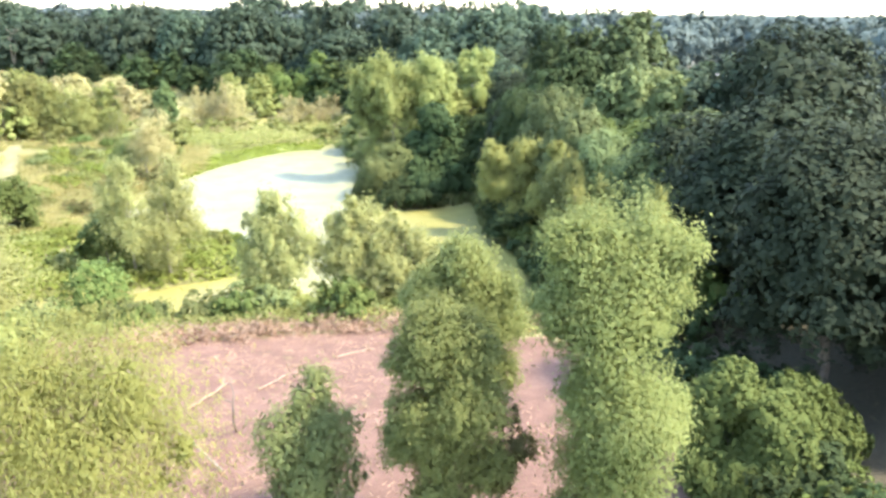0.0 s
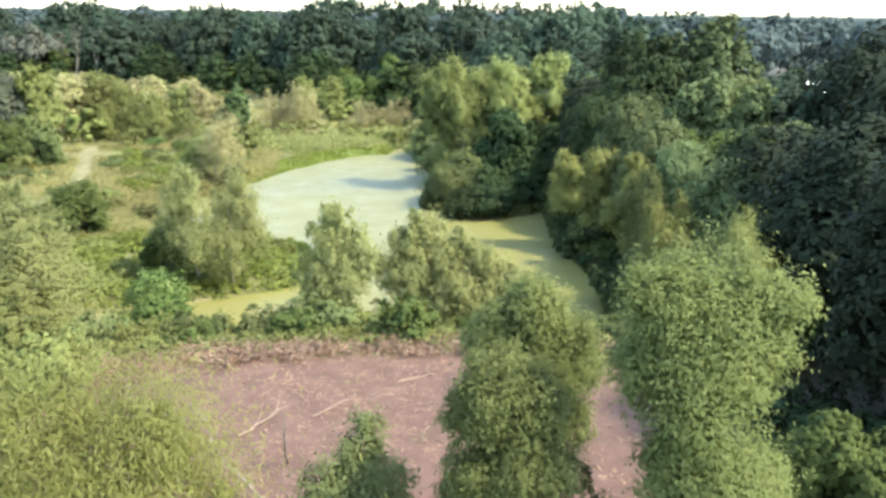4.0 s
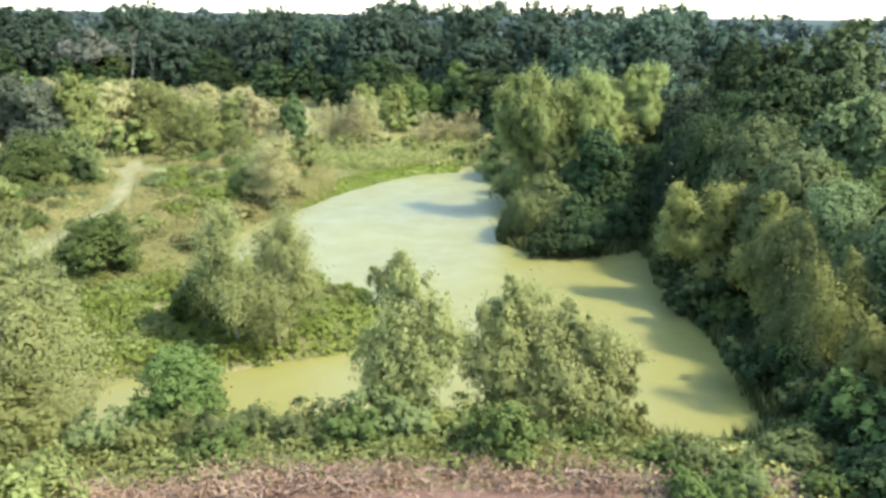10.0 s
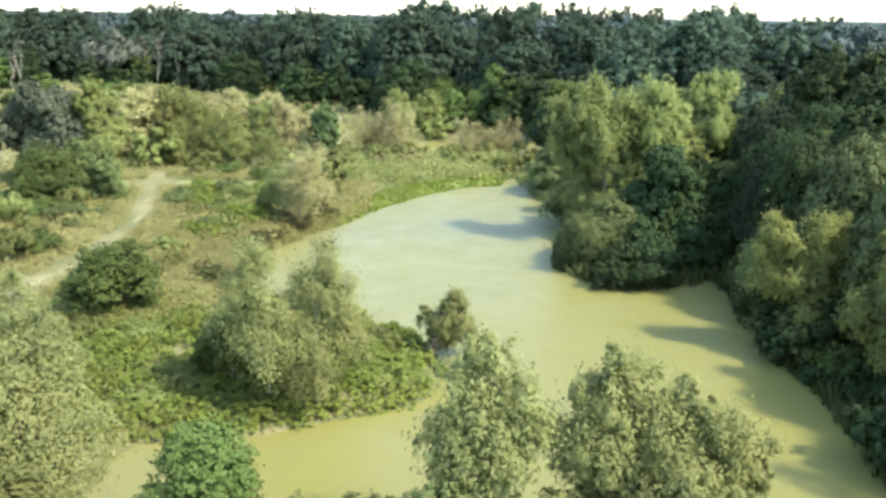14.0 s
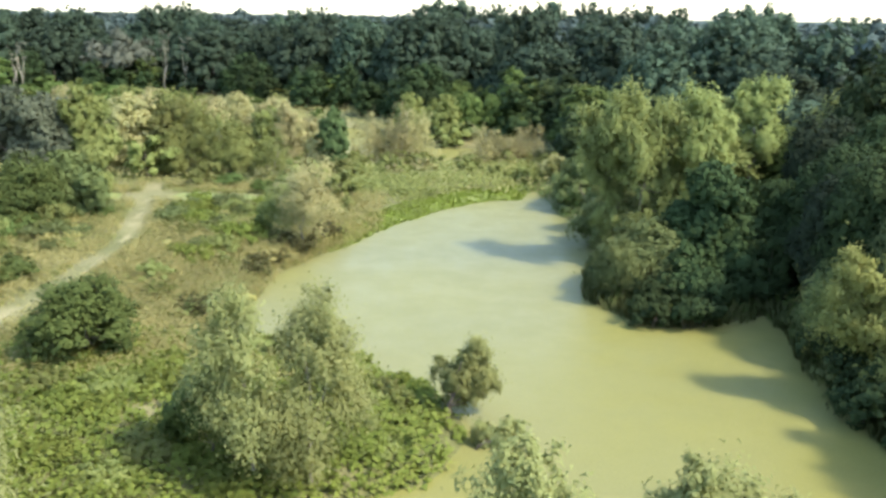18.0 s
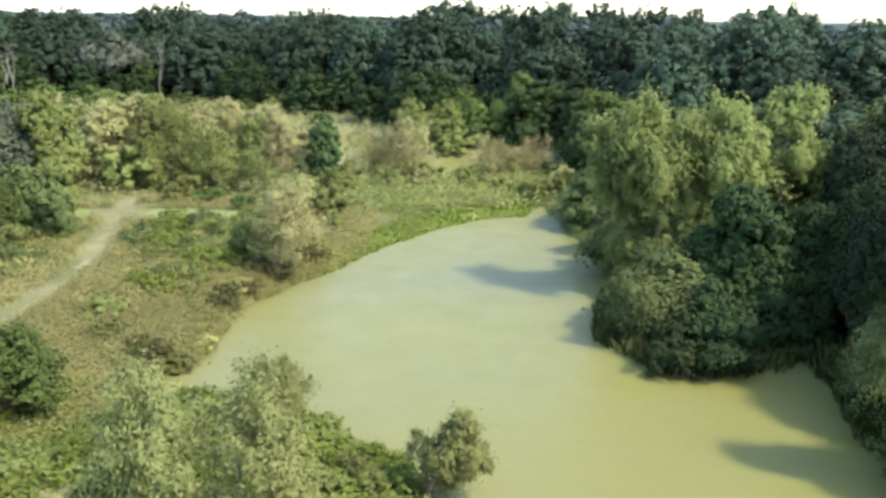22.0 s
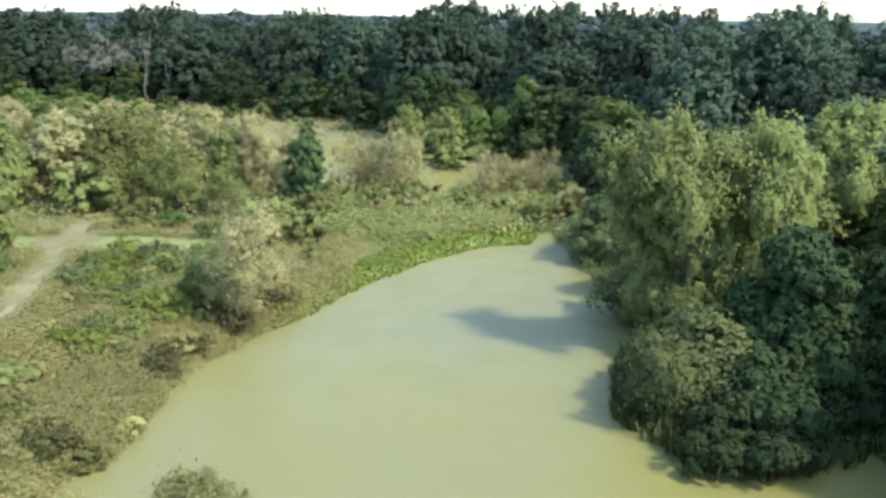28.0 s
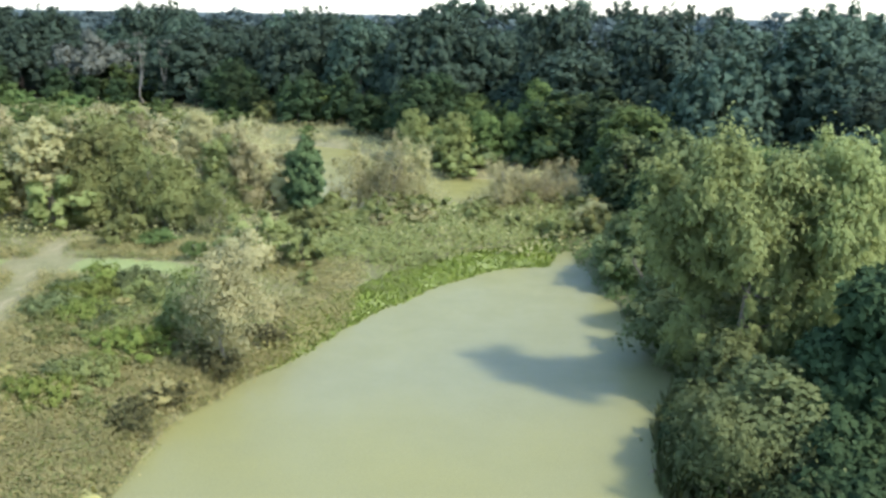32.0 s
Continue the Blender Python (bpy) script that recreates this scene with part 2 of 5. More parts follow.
def outline_distance(px, py, poly, closed=True):
    """Distance to a line of points, negative inside where it is closed."""
    px, py = np.asarray(px, float), np.asarray(py, float)
    best, inside = np.full(px.shape, 1e9), np.zeros(px.shape, bool)
    for i in range(len(poly) - (0 if closed else 1)):
        (ax, ay), (bx, by) = poly[i], poly[(i + 1) % len(poly)]
        dx, dy = bx - ax, by - ay
        t = np.clip(((px - ax) * dx + (py - ay) * dy) / (dx * dx + dy * dy), 0, 1)
        best = np.minimum(best, np.hypot(px - ax - t * dx, py - ay - t * dy))
        if dy:
            inside ^= ((ay > py) != (by > py)) & (px < (py - ay) / dy * dx + ax)
    return np.where(inside, -best, best) if closed else best


def ease(v, lo, hi):
    t = np.clip((np.asarray(v, float) - lo) / (hi - lo), 0, 1)
    return t * t * (3 - 2 * t)


def waves(x, y):
    return (np.sin(x * 0.31 + 1.3 * np.sin(y * 0.17)) * np.cos(y * 0.27 + 0.9 * np.sin(x * 0.13)) * 0.5
            + np.sin(x * 0.83 + y * 0.41) * np.cos(y * 0.71 - x * 0.37) * 0.28 + np.sin(x * 1.9 - y * 1.3) * np.cos(y * 2.1 + x * 0.8) * 0.16)


def pond_distance(x, y):
    wob = 0.35 * waves(x * 2.1, y * 2.1)
    return np.minimum(outline_distance(x, y, POND + POND_EAST), outline_distance(x, y, BACK_POND)) + wob


def height(x, y):
    """The ground: pond beds, low banks, the bank with the clearing before the pond, gentle swells beyond."""
    x, y = np.asarray(x, float), np.asarray(y, float)
    d = pond_distance(x, y)
    z = np.where(d < 0, np.maximum(d * 0.5, -0.8), 0.55 * ease(d, 0, 1.6) + 0.7 * ease(d, 1.5, 9))
    z = z + 0.22 * waves(x, y) * ease(d, 0.5, 4)
    dam = ease(-y, -47.5, -40.5) * ease(d, 0, 6)
    z = z * (1 - dam) + dam * (2.7 + 0.10 * waves(x * 1.5, y * 1.5))
    return z + 0.9 * ease(np.hypot(x, y - 60), 150, 500)


def at(x, y):
    return float(height(x, y))


# ---- mesh helpers ----
def mesh_of(name, verts, faces, material, smooth=False, normals=None):
    """A mesh from arrays of corners and of three- or four-sided faces, with its own corner normals if given."""
    smooth = smooth or normals is not None
    verts, faces = np.asarray(verts, np.float32), np.asarray(faces, np.int32)
    me = bpy.data.meshes.new(name)
    n, k = faces.shape
    me.vertices.add(len(verts))
    me.vertices.foreach_set("co", verts.ravel())
    me.loops.add(n * k)
    me.loops.foreach_set("vertex_index", faces.ravel())
    me.polygons.add(n)
    me.polygons.foreach_set("loop_start", np.arange(0, n * k, k, dtype=np.int32))
    me.polygons.foreach_set("use_smooth", np.full(n, smooth))
    me.update(calc_edges=True)
    if normals is not None:
        me.normals_split_custom_set_from_vertices(normals.tolist())
    me.materials.append(material)
    return me


def unit(v):
    return v / np.maximum(np.linalg.norm(v, axis=-1, keepdims=True), 1e-6)


def leaf_arrays(rng, centre, normal, long, wide, droop=0.0, soft=None):
    """Pointed leaves at these centres, facing along these normals, shaded as part of the clump they grow in."""
    n = len(centre)
    rand = rng.normal(size=(n, 3))
    rand[:, 2] -= droop * 3
    along = unit(rand - normal * (rand * normal).sum(1, keepdims=True))
    across = np.cross(normal, along)
    s = rng.uniform(0.75, 1.5, (n, 1))
    a, b, fold = along * long * s / 2, across * wide * s * 0.6, normal * wide * s * 0.15
    verts = np.stack([centre + a, centre - a * 0.6 + b + fold, centre - a * 0.6 - b - fold], 1).reshape(-1, 3)
    soft = normal if soft is None else unit(soft + 0.3 * normal)
    return verts, np.arange(3 * n).reshape(n, 3), np.repeat(soft, 3, 0)


def blob_leaves(rng, blobs, count, long, wide, droop=0.0, shell=0.55, wild=0.38, lift=0.5, tail=0.16, tuft=0.34, per=26, heart=0.07):
    """Leaves in many small tufts over the outsides of overlapping clumps (x, y, z, rx, ry, rz), with coarse leaves deep inside."""
    blobs = np.asarray(blobs, float)
    c, r = blobs[:, :3], blobs[:, 3:]
    weight = (r[:, 0] * r[:, 1] + r[:, 0] * r[:, 2] + r[:, 1] * r[:, 2])
    weight /= weight.sum()
    wanted = max(len(blobs) * 2, count // per)
    which = rng.choice(len(blobs), wanted * 3, p=weight)
    u = unit(rng.normal(size=(len(which), 3)))
    keep = (u[:, 2] > -0.35) | (rng.random(len(u)) < 0.3)
    which, u = which[keep], u[keep]
    mid = c[which] + u * r[which] * (shell + (1.04 - shell) * rng.random((len(u), 1)) ** 0.45 + tail * 0.5 * rng.exponential(0.7, (len(u), 1)))
    deep = np.zeros(len(mid), bool)
    for cc, rr in zip(c, r):
        deep |= (((mid - cc) / rr) ** 2).sum(1) < 0.45
    mid, u, which = mid[~deep][:wanted], u[~deep][:wanted], which[~deep][:wanted]
    size = tuft * r[which].mean(1) * rng.uniform(0.6, 1.4, len(mid))
    k = np.repeat(np.arange(len(mid)), max(4, int(count / max(1, len(mid)))))
    v = unit(rng.normal(size=(len(k), 3)) + 0.45 * u[k] + np.array([0, 0, 0.2]))
    far = 0.25 + 0.75 * rng.random((len(k), 1)) ** 0.6 + 1.3 * tail * rng.exponential(0.8, (len(k), 1))
    p = mid[k] + v * size[k][:, None] * far * np.array([1, 1, 1 + 0.5 * droop])
    p[:, 2] -= droop * size[k] * rng.random(len(k)) * 0.9
    centre = (c * weight[:, None]).sum(0) - np.array([0, 0, 0.15 * np.ptp(p[:, 2])])
    soft = unit(v * 0.6 + u[k] * 0.4 + unit(p - centre) * 0.4 + np.array([0, 0, lift]))
    sets = [leaf_arrays(rng, p, unit(soft + rng.normal(size=v.shape) * wild), long, wide, droop, soft)]
    if heart:
        n = int(count * heart)
        w = rng.choice(len(blobs), n, p=weight)
        d = unit(rng.normal(size=(n, 3)))
        coarse = min(3.2, 0.5 * float(r.mean()) / long)
        sets.append(leaf_arrays(rng, c[w] + d * r[w] * rng.uniform(0.25, 0.62, (n, 1)), d, long * coarse, long * coarse * 0.7, droop, d))
    verts, normals = np.concatenate([a[0] for a in sets]), np.concatenate([a[2] for a in sets])
    return verts, np.arange(len(verts)).reshape(-1, 3), normals


def tube_arrays(points, radii, sides=6):
    pts, rad = np.asarray(points, float), np.asarray(radii, float)
    verts, faces = [], []
    for i, p in enumerate(pts):
        d = unit((pts[min(i + 1, len(pts) - 1)] - pts[max(i - 1, 0)])[None])[0]
        e = unit(np.cross(d, (0.31, 0.95, 0.02))[None])[0]
        f = np.cross(d, e)
        for k in range(sides):
            a = 2 * math.pi * k / sides
            verts.append(p + rad[i] * (math.cos(a) * e + math.sin(a) * f) * (1 + 0.12 * math.sin(3 * a + i)))
    for i in range(len(pts) - 1):
        for k in range(sides):
            faces.append((i * sides + k, i * sides + (k + 1) % sides, (i + 1) * sides + (k + 1) % sides, (i + 1) * sides + k))
    return np.array(verts), np.array(faces)


def limb_path(rng, start, end, bend=0.12, steps=5):
    start, end = np.asarray(start, float), np.asarray(end, float)
    t = np.linspace(0, 1, steps)[:, None]
    reach = np.linalg.norm(end - start)
    p = start + (end - start) * t
    p += np.sin(math.pi * t) * rng.normal(size=3) * reach * bend
    p[1:-1] += rng.normal(size=(steps - 2, 3)) * reach * 0.025
    return p


PROTO = {}


class Plant:
    """The meshes of one plant of a kind, its full height and breadth."""

    def __init__(self, parts, leaves):
        self.parts = parts
        lo, hi = np.percentile(leaves, (1.5, 98.5), axis=0)
        self.tall, self.broad = float(np.percentile(leaves[:, 2], 99.5)), float((hi - lo)[:2].mean())


def stems_of(rng, ends, base_r, bark, trunk_height, sides=6):
    """A trunk and one limb a clump, each a mesh of its own."""
    parts = []
    top = np.array([rng.normal() * 0.03 * trunk_height, rng.normal() * 0.03 * trunk_height, trunk_height])
    v, f = tube_arrays(limb_path(rng, (0, 0, -0.3), top, 0.05, 6), np.linspace(base_r, base_r * 0.45, 6), 8)
    parts.append(("trunk", mesh_of("trunk", v, f, bark, True)))
    for e in ends:
        k = rng.uniform(0.35, 1.0)
        v, f = tube_arrays(limb_path(rng, top * k, e, 0.10, 5), np.linspace(base_r * 0.5, base_r * 0.10, 5), sides)
        parts.append(("limb", mesh_of("limb", v, f, bark, True)))
    return parts


def make_willow(seed, leaf, bark, count=8500, tall=10.0, broad=5.0, stems=5, long=0.34, wide=0.075, plume=1.0, girth=1.0, low=0.26):
    """A willow: several leaning stems, each hung with upright feathery plumes."""
    rng = np.random.default_rng(seed)
    blobs, parts = [], []
    for s in range(stems):
        a = 2 * math.pi * (s + rng.uniform(-0.3, 0.3)) / stems
        out = broad * 0.5 * rng.uniform(0.25, 0.72) if s else 0.1
        hi = tall * (rng.uniform(0.66, 0.92) if s else 0.93)
        tip = np.array([math.cos(a) * out, math.sin(a) * out, hi])
        path = limb_path(rng, (0.15 * math.cos(a), 0.15 * math.sin(a), -0.3), tip, 0.07, 7)
        v, f = tube_arrays(path[:6], np.linspace(0.15 if s else 0.2, 0.025, 6) * girth, 7)
        parts.append(("trunk" if s == 0 else "stem", mesh_of("stem", v, f, bark, True)))
        for k in range(8):
            q = low + (1.0 - low) * (k + rng.uniform(0.1, 0.6)) / 8
            i = min(int(q * 6), 5)
            p = path[i] + (path[i + 1] - path[i]) * (q * 6 - i)
            rr = broad * rng.uniform(0.115, 0.175) * (1.28 - 0.78 * (k / 7) ** 1.6) * plume
            p = p + np.array([rng.normal(), rng.normal(), 0]) * rr * 0.75 * (1.15 - k / 8)
            blobs.append((*p, rr, rr, rr * rng.uniform(1.0, 1.5)))
    v, f, n = blob_leaves(rng, blobs, count, long, wide, 0.5, 0.45, 0.42, 0.45, 0.42, 0.6, 60, 0.02)
    parts.append(("crown", mesh_of("crown", v, f, leaf, normals=n)))
    return Plant(parts, v)


def make_broad(seed, leaf, bark, count, tall, broad, lobes, long, wide, low=0.3, limbs=5, fat=0.21, base=0.26, wild=0.27, shell=0.55, tail=0.14, rough=1.0):
    """A round-headed tree: lobes over a dome, on a trunk with spreading limbs."""
    rng = np.random.default_rng(seed)
    blobs = []
    for k in range(lobes):
        g = (k + 0.5) / lobes
        a = k * 2.39996 + rng.uniform(-0.3, 0.3)
        up = low + (0.97 - low) * (1 - g) ** 0.9
        up = min(0.97, max(low, up + rng.normal() * 0.07 * rough))
        across = math.sqrt(max(0.02, 1 - ((up - low) / (1 - low)) ** 1.9)) * (1 - rough * rng.uniform(-0.05, 0.4))
        rr = broad * fat * rng.uniform(0.6, 1.25)
        blobs.append((math.cos(a) * (broad * 0.5 - rr * 0.8) * across, math.sin(a) * (broad * 0.5 - rr * 0.8) * across,
                      tall * up - rr * 0.55 + rng.normal() * 0.02 * tall * rough, rr, rr, rr * rng.uniform(0.95, 1.35)))
    pick = rng.choice(lobes, min(limbs, lobes), replace=False)
    parts = stems_of(rng, [np.array(blobs[i][:3]) for i in pick], base, bark, tall * max(low, 0.25) * 1.2) if limbs else []
    v, f, n = blob_leaves(rng, blobs, count, long, wide, 0.1, shell, wild, 0.35, tail)
    parts.append(("crown", mesh_of("crown", v, f, leaf, normals=n)))
    return Plant(parts, v)


def make_loose(seed, leaf, bark, count, tall, broad, masses, long, wide, fat=0.16, base=0.12, shell=0.25, tail=0.35, wild=0.5):
    """A loose crown of separate masses (height, sideways, spread, depth, clumps), each a cluster of feathery clumps on its own limb."""
    rng = np.random.default_rng(seed)
    blobs, ends = [], []
    for high, aside, spread, depth, clumps in masses:
        a = rng.uniform(0, 6.28)
        mid = np.array([math.cos(a) * aside * broad, math.sin(a) * aside * broad, high * tall])
        ends.append(mid)
        for k in range(clumps):
            u = unit(rng.normal(size=(1, 3)))[0] * rng.uniform(0.55, 1.0)
            rr = broad * fat * rng.uniform(0.6, 1.25)
            p = mid + u * np.array([spread * broad, spread * broad, depth * tall])
            blobs.append((*p, rr, rr, rr * rng.uniform(0.9, 1.4)))
            if k % 4 == 0:
                ends.append(p)
    parts = stems_of(rng, ends, base, bark, tall * 0.45, 5)
    v, f, n = blob_leaves(rng, blobs, count, long, wide, 0.4, shell, wild, 0.45, tail)
    parts.append(("crown", mesh_of("crown", v, f, leaf, normals=n)))
    return Plant(parts, v)


def make_dead(seed, leaf, bark, tall=13.0, broad=12.0, count=1500, boughs=16, girth=1.0):
    """A leafless or failing tree: forked boughs and twigs, a thin grey haze of twig ends."""
    rng = np.random.default_rng(seed)
    parts, blobs, twigs = [], [], []
    v, f = tube_arrays(limb_path(rng, (0, 0, -0.3), (0, 0, tall * 0.45), 0.05, 6), np.linspace(0.38, 0.22, 6) * girth, 8)
    parts.append(("trunk", mesh_of("trunk", v, f, bark, True)))
    for k in range(boughs):
        a = k * 2.39996
        e = np.array([math.cos(a) * broad * 0.42 * rng.uniform(0.4, 1), math.sin(a) * broad * 0.42 * rng.uniform(0.4, 1), tall * (1 - 0.55 * rng.random() ** 1.5)])
        p = limb_path(rng, (0, 0, tall * rng.uniform(0.2, 0.45)), e, 0.1 if broad > 5 else 0.02, 6)
        v, f = tube_arrays(p, np.linspace(0.17, 0.04, 6) * girth, 5)
        parts.append(("limb", mesh_of("limb", v, f, bark, True)))
        blobs.append((*e, broad * 0.19, broad * 0.19, broad * 0.14))
        for _ in range(7):
            q = p[rng.integers(2, 6)]
            twigs.append(tube_arrays(limb_path(rng, q, q + rng.normal(size=3) * broad * 0.09 + np.array([0, 0, broad * 0.06]), 0.1, 3), (0.05, 0.03, 0.015), 3))
    vs, fs, n = [], [], 0
    for v, f in twigs:
        vs.append(v)
        fs.append(f + n)
        n += len(v)
    parts.append(("tangle", mesh_of("tangle", np.concatenate(vs), np.concatenate(fs), bark)))
    if count:
        v, f, n = blob_leaves(rng, blobs, count, 0.55, 0.26, 0, 0.2, 0.7, 0.2)
        parts.append(("crown", mesh_of("crown", v, f, leaf, normals=n)))
    return Plant(parts, v)


def make_shrub(seed, leaf, bark, count=1300, tall=2.4, broad=3.2, lobes=9, long=0.24, wide=0.13, droop=0.1):
    rng = np.random.default_rng(seed)
    blobs = []
    for k in range(lobes):
        a, r = k * 2.39996, broad * 0.34 * math.sqrt((k + 0.3) / lobes)
        rr = broad * rng.uniform(0.11, 0.20)
        z = tall * rng.uniform(0.30, 0.78) * (1 - 0.35 * (r / broad * 2))
        blobs.append((math.cos(a) * r, math.sin(a) * r, z, rr, rr, rr * rng.uniform(0.8, 1.3) * tall / broad * 1.3))
    parts = []
    for k in range(3):
        e = np.array(blobs[k * 2 % lobes][:3])
        v, f = tube_arrays(limb_path(rng, (rng.normal() * 0.08, rng.normal() * 0.08, -0.2), e, 0.1, 4), (0.05, 0.04, 0.03, 0.015), 5)
        parts.append(("stem", mesh_of("stem", v, f, bark, True)))
    v, f, n = blob_leaves(rng, blobs, count, long, wide, droop, 0.5, 0.28, 0.45, 0.12)
    parts.append(("foliage", mesh_of("foliage", v, f, leaf, normals=n)))
    return Plant(parts, v)


def plant(kind, name, x, y, tall, broad, label, category, group="", leaf=None, sink=0.0, z=None, turn=None):
    """Stand one plant of a kind at a place, at its own height and breadth."""
    if tall < 1.25 * broad and kind in ("broadleaf", "young"):
        kind = "bushy" if kind == "broadleaf" else "young_bushy"
    shapes = PROTO[kind]
    shape = shapes[random.randrange(len(shapes))]
    root = new(name)
    s, h = broad / shape.broad, tall / shape.tall
    turn = random.uniform(0, 6.28) if turn is None else turn
    root.matrix_basis = Matrix.Translation((x, y, (at(x, y) if z is None else z) - sink)) @ Matrix.Rotation(turn, 4, "Z") @ Matrix.Diagonal((s, s, h, 1))
    root.empty_display_size = 0.5
    trunk = None
    for part_name, me in shape.parts:
        ob = new(part_name, me)
        ob.parent = trunk if part_name == "limb" and trunk else root
        trunk = ob if part_name == "trunk" else trunk
        if part_name in ("twigs", "tangle", "crown", "foliage", "dead_leaves"):
            tagged(ob, kind="stuff")
        if leaf and part_name in ("crown", "foliage"):
            ob.material_slots[0].link = "OBJECT"
            ob.material_slots[0].material = leaf
    return tagged(root, label, category, group)


PROTO["willow"] = [make_willow(s, WILLOW, BARK, 20000, stems=n, long=0.20, wide=0.065) for s, n in ((1, 5), (2, 6), (3, 5), (4, 7))]
PROTO["tall_willow"] = [make_loose(s, WILLOW, PALEBARK, 17000, 12, 5.0, ((0.90, 0.04, 0.13, 0.07, 9), (0.78, 0.13, 0.17, 0.08, 11), (0.66, 0.17, 0.19, 0.09, 12), (0.54, 0.17, 0.20, 0.09, 12), (0.42, 0.16, 0.20, 0.09, 11), (0.29, 0.14, 0.20, 0.08, 9)),
                                     0.22, 0.085, 0.13, 0.16, 0.4, 0.22, 0.42) for s in (14, 15, 16)]
PROTO["thin"] = [make_willow(s, PALE, PALEBARK, 4400, 8, 4.5, 6, 0.24, 0.07, 1.0, 0.4) for s in (21, 22, 23)]
PROTO["oak"] = [make_broad(s, OAK, BARK, 7500, 18, 14, 26, 0.60, 0.46, 0.22, 4, 0.20, 0.26, 0.3, 0.7, 0.1, 0.7) for s in (31, 32, 33, 34, 35)]
PROTO["dome"] = [make_broad(s, OAK, BARK, 9000, 18, 18, 46, 0.64, 0.50, 0.2, 4, 0.14, 0.3, 0.28, 0.75, 0.04, 0.3) for s in (36, 37, 38, 39)]
PROTO["near_oak"] = [make_broad(s, SHADEDOAK, BARK, 22000, 14, 11, 34, 0.30, 0.20, 0.36, 7, 0.17, 0.26, 0.24, 0.65, 0.08) for s in (41, 42)]
PROTO["broadleaf"] = [make_broad(s, BROAD, BARK, 15000, 9, 6, 24, 0.18, 0.13, 0.15, 5, 0.17, 0.16, 0.36, 0.5, 0.22) for s in (51, 52, 53)]
PROTO["young"] = [make_broad(s, BROAD, BARK, 6000, 9, 6, 22, 0.30, 0.20, 0.15, 3, 0.165, 0.14, 0.34, 0.5, 0.2) for s in (61, 62, 63)]
PROTO["bushy"] = [make_broad(s, BROAD, BARK, 12000, 5, 5.4, 26, 0.17, 0.12, 0.12, 5, 0.15, 0.14, 0.4, 0.45, 0.26) for s in (54, 55, 56)]
PROTO["young_bushy"] = [make_broad(s, BROAD, BARK, 5500, 6.5, 6.5, 24, 0.30, 0.18, 0.12, 3, 0.18, 0.14, 0.3, 0.55, 0.16) for s in (67, 68, 69)]
PROTO["edge"] = [make_broad(s, BROAD, BARK, 4200, 9, 6, 18, 0.36, 0.25, 0.12, 2, 0.20, 0.14, 0.2, 0.7, 0.07) for s in (64, 65, 66)]
PROTO["shrub"] = [make_shrub(s, SHRUB, BARK, 2300, lobes=14, long=0.17, wide=0.10) for s in (71, 72, 73, 74)]
PROTO["far_shrub"] = [make_shrub(s, SHRUB, BARK, 1000, lobes=11, long=0.30, wide=0.20) for s in (75, 76, 77)]
PROTO["vine"] = [make_shrub(s, VINE, BARK, 3000, 1.5, 4.0, 20, 0.14, 0.10) for s in (81, 82)]
PROTO["snag"] = [make_dead(96, GREYLEAF, PALEBARK, 13, 2.6, 260, 5, 0.36)]
PROTO["twiggy"] = [make_shrub(s, TWIGGY, BARK, 1600, lobes=12, long=0.20, wide=0.05) for s in (78, 79)]


def own_tree(name, label, x, y, leaf, bark, count, long, wide, masses, seed, girth=0.16, fork=0.5, droop=0.4, tail=0.3, tuft=0.34, category="tree", deep=0.5, clumps=8, airy=True):
    """A tree with a crown of its own: masses (x, y, z, radius) round its place, each broken into clumps and carried by its own limb."""
    rng = np.random.default_rng(seed)
    ground = at(x, y)
    root = new(name)
    root.location = (x, y, ground)
    blobs, ends = [], []
    for mx, my, mz, mr in masses:
        mid = np.array([mx - x, my - y + rng.uniform(-deep, deep) * mr, mz - ground])
        ends.append(mid)
        for k in range(clumps):
            u = unit(rng.normal(size=(1, 3)) * np.array([1, 1, 0.9]))[0]
            rr = mr * (rng.uniform(0.24, 0.46) if airy else rng.uniform(0.34, 0.56))
            blobs.append((*(mid + u * (mr - rr) * rng.uniform(0.7, 1.25)), rr, rr, rr * rng.uniform(0.9, 1.25) * (1 + 0.35 * droop)))
    top = max(e[2] for e in ends)
    path = limb_path(rng, (0, 0, -0.3), (np.mean([e[0] for e in ends]) * 0.7, 0, top * 0.9), 0.03, 8)
    v, f = tube_arrays(path, np.linspace(girth, girth * 0.2, 8), 8)
    trunk = new("trunk", mesh_of("trunk", v, f, bark, True))
    trunk.parent = root
    for e in ends:
        start = path[int(np.clip(np.searchsorted(path[:, 2], e[2] * fork), 1, 6))]
        v, f = tube_arrays(limb_path(rng, start, e, 0.08, 5), np.linspace(girth * 0.32, girth * 0.08, 5), 5)
        limb = new("limb", mesh_of("limb", v, f, bark, True))
        limb.parent = trunk
    v, f, n = blob_leaves(rng, blobs, count, long, wide, droop, 0.4 if airy else 0.6, 0.42, 0.45, tail * 1.5 if airy else tail, tuft * 1.5 if airy else tuft, 64 if airy else 26, 0.015 if airy else 0.06)
    crown = tagged(new("crown", mesh_of("crown", v, f, leaf, normals=n)), kind="stuff")
    crown.parent = root
    return tagged(root, label, category)


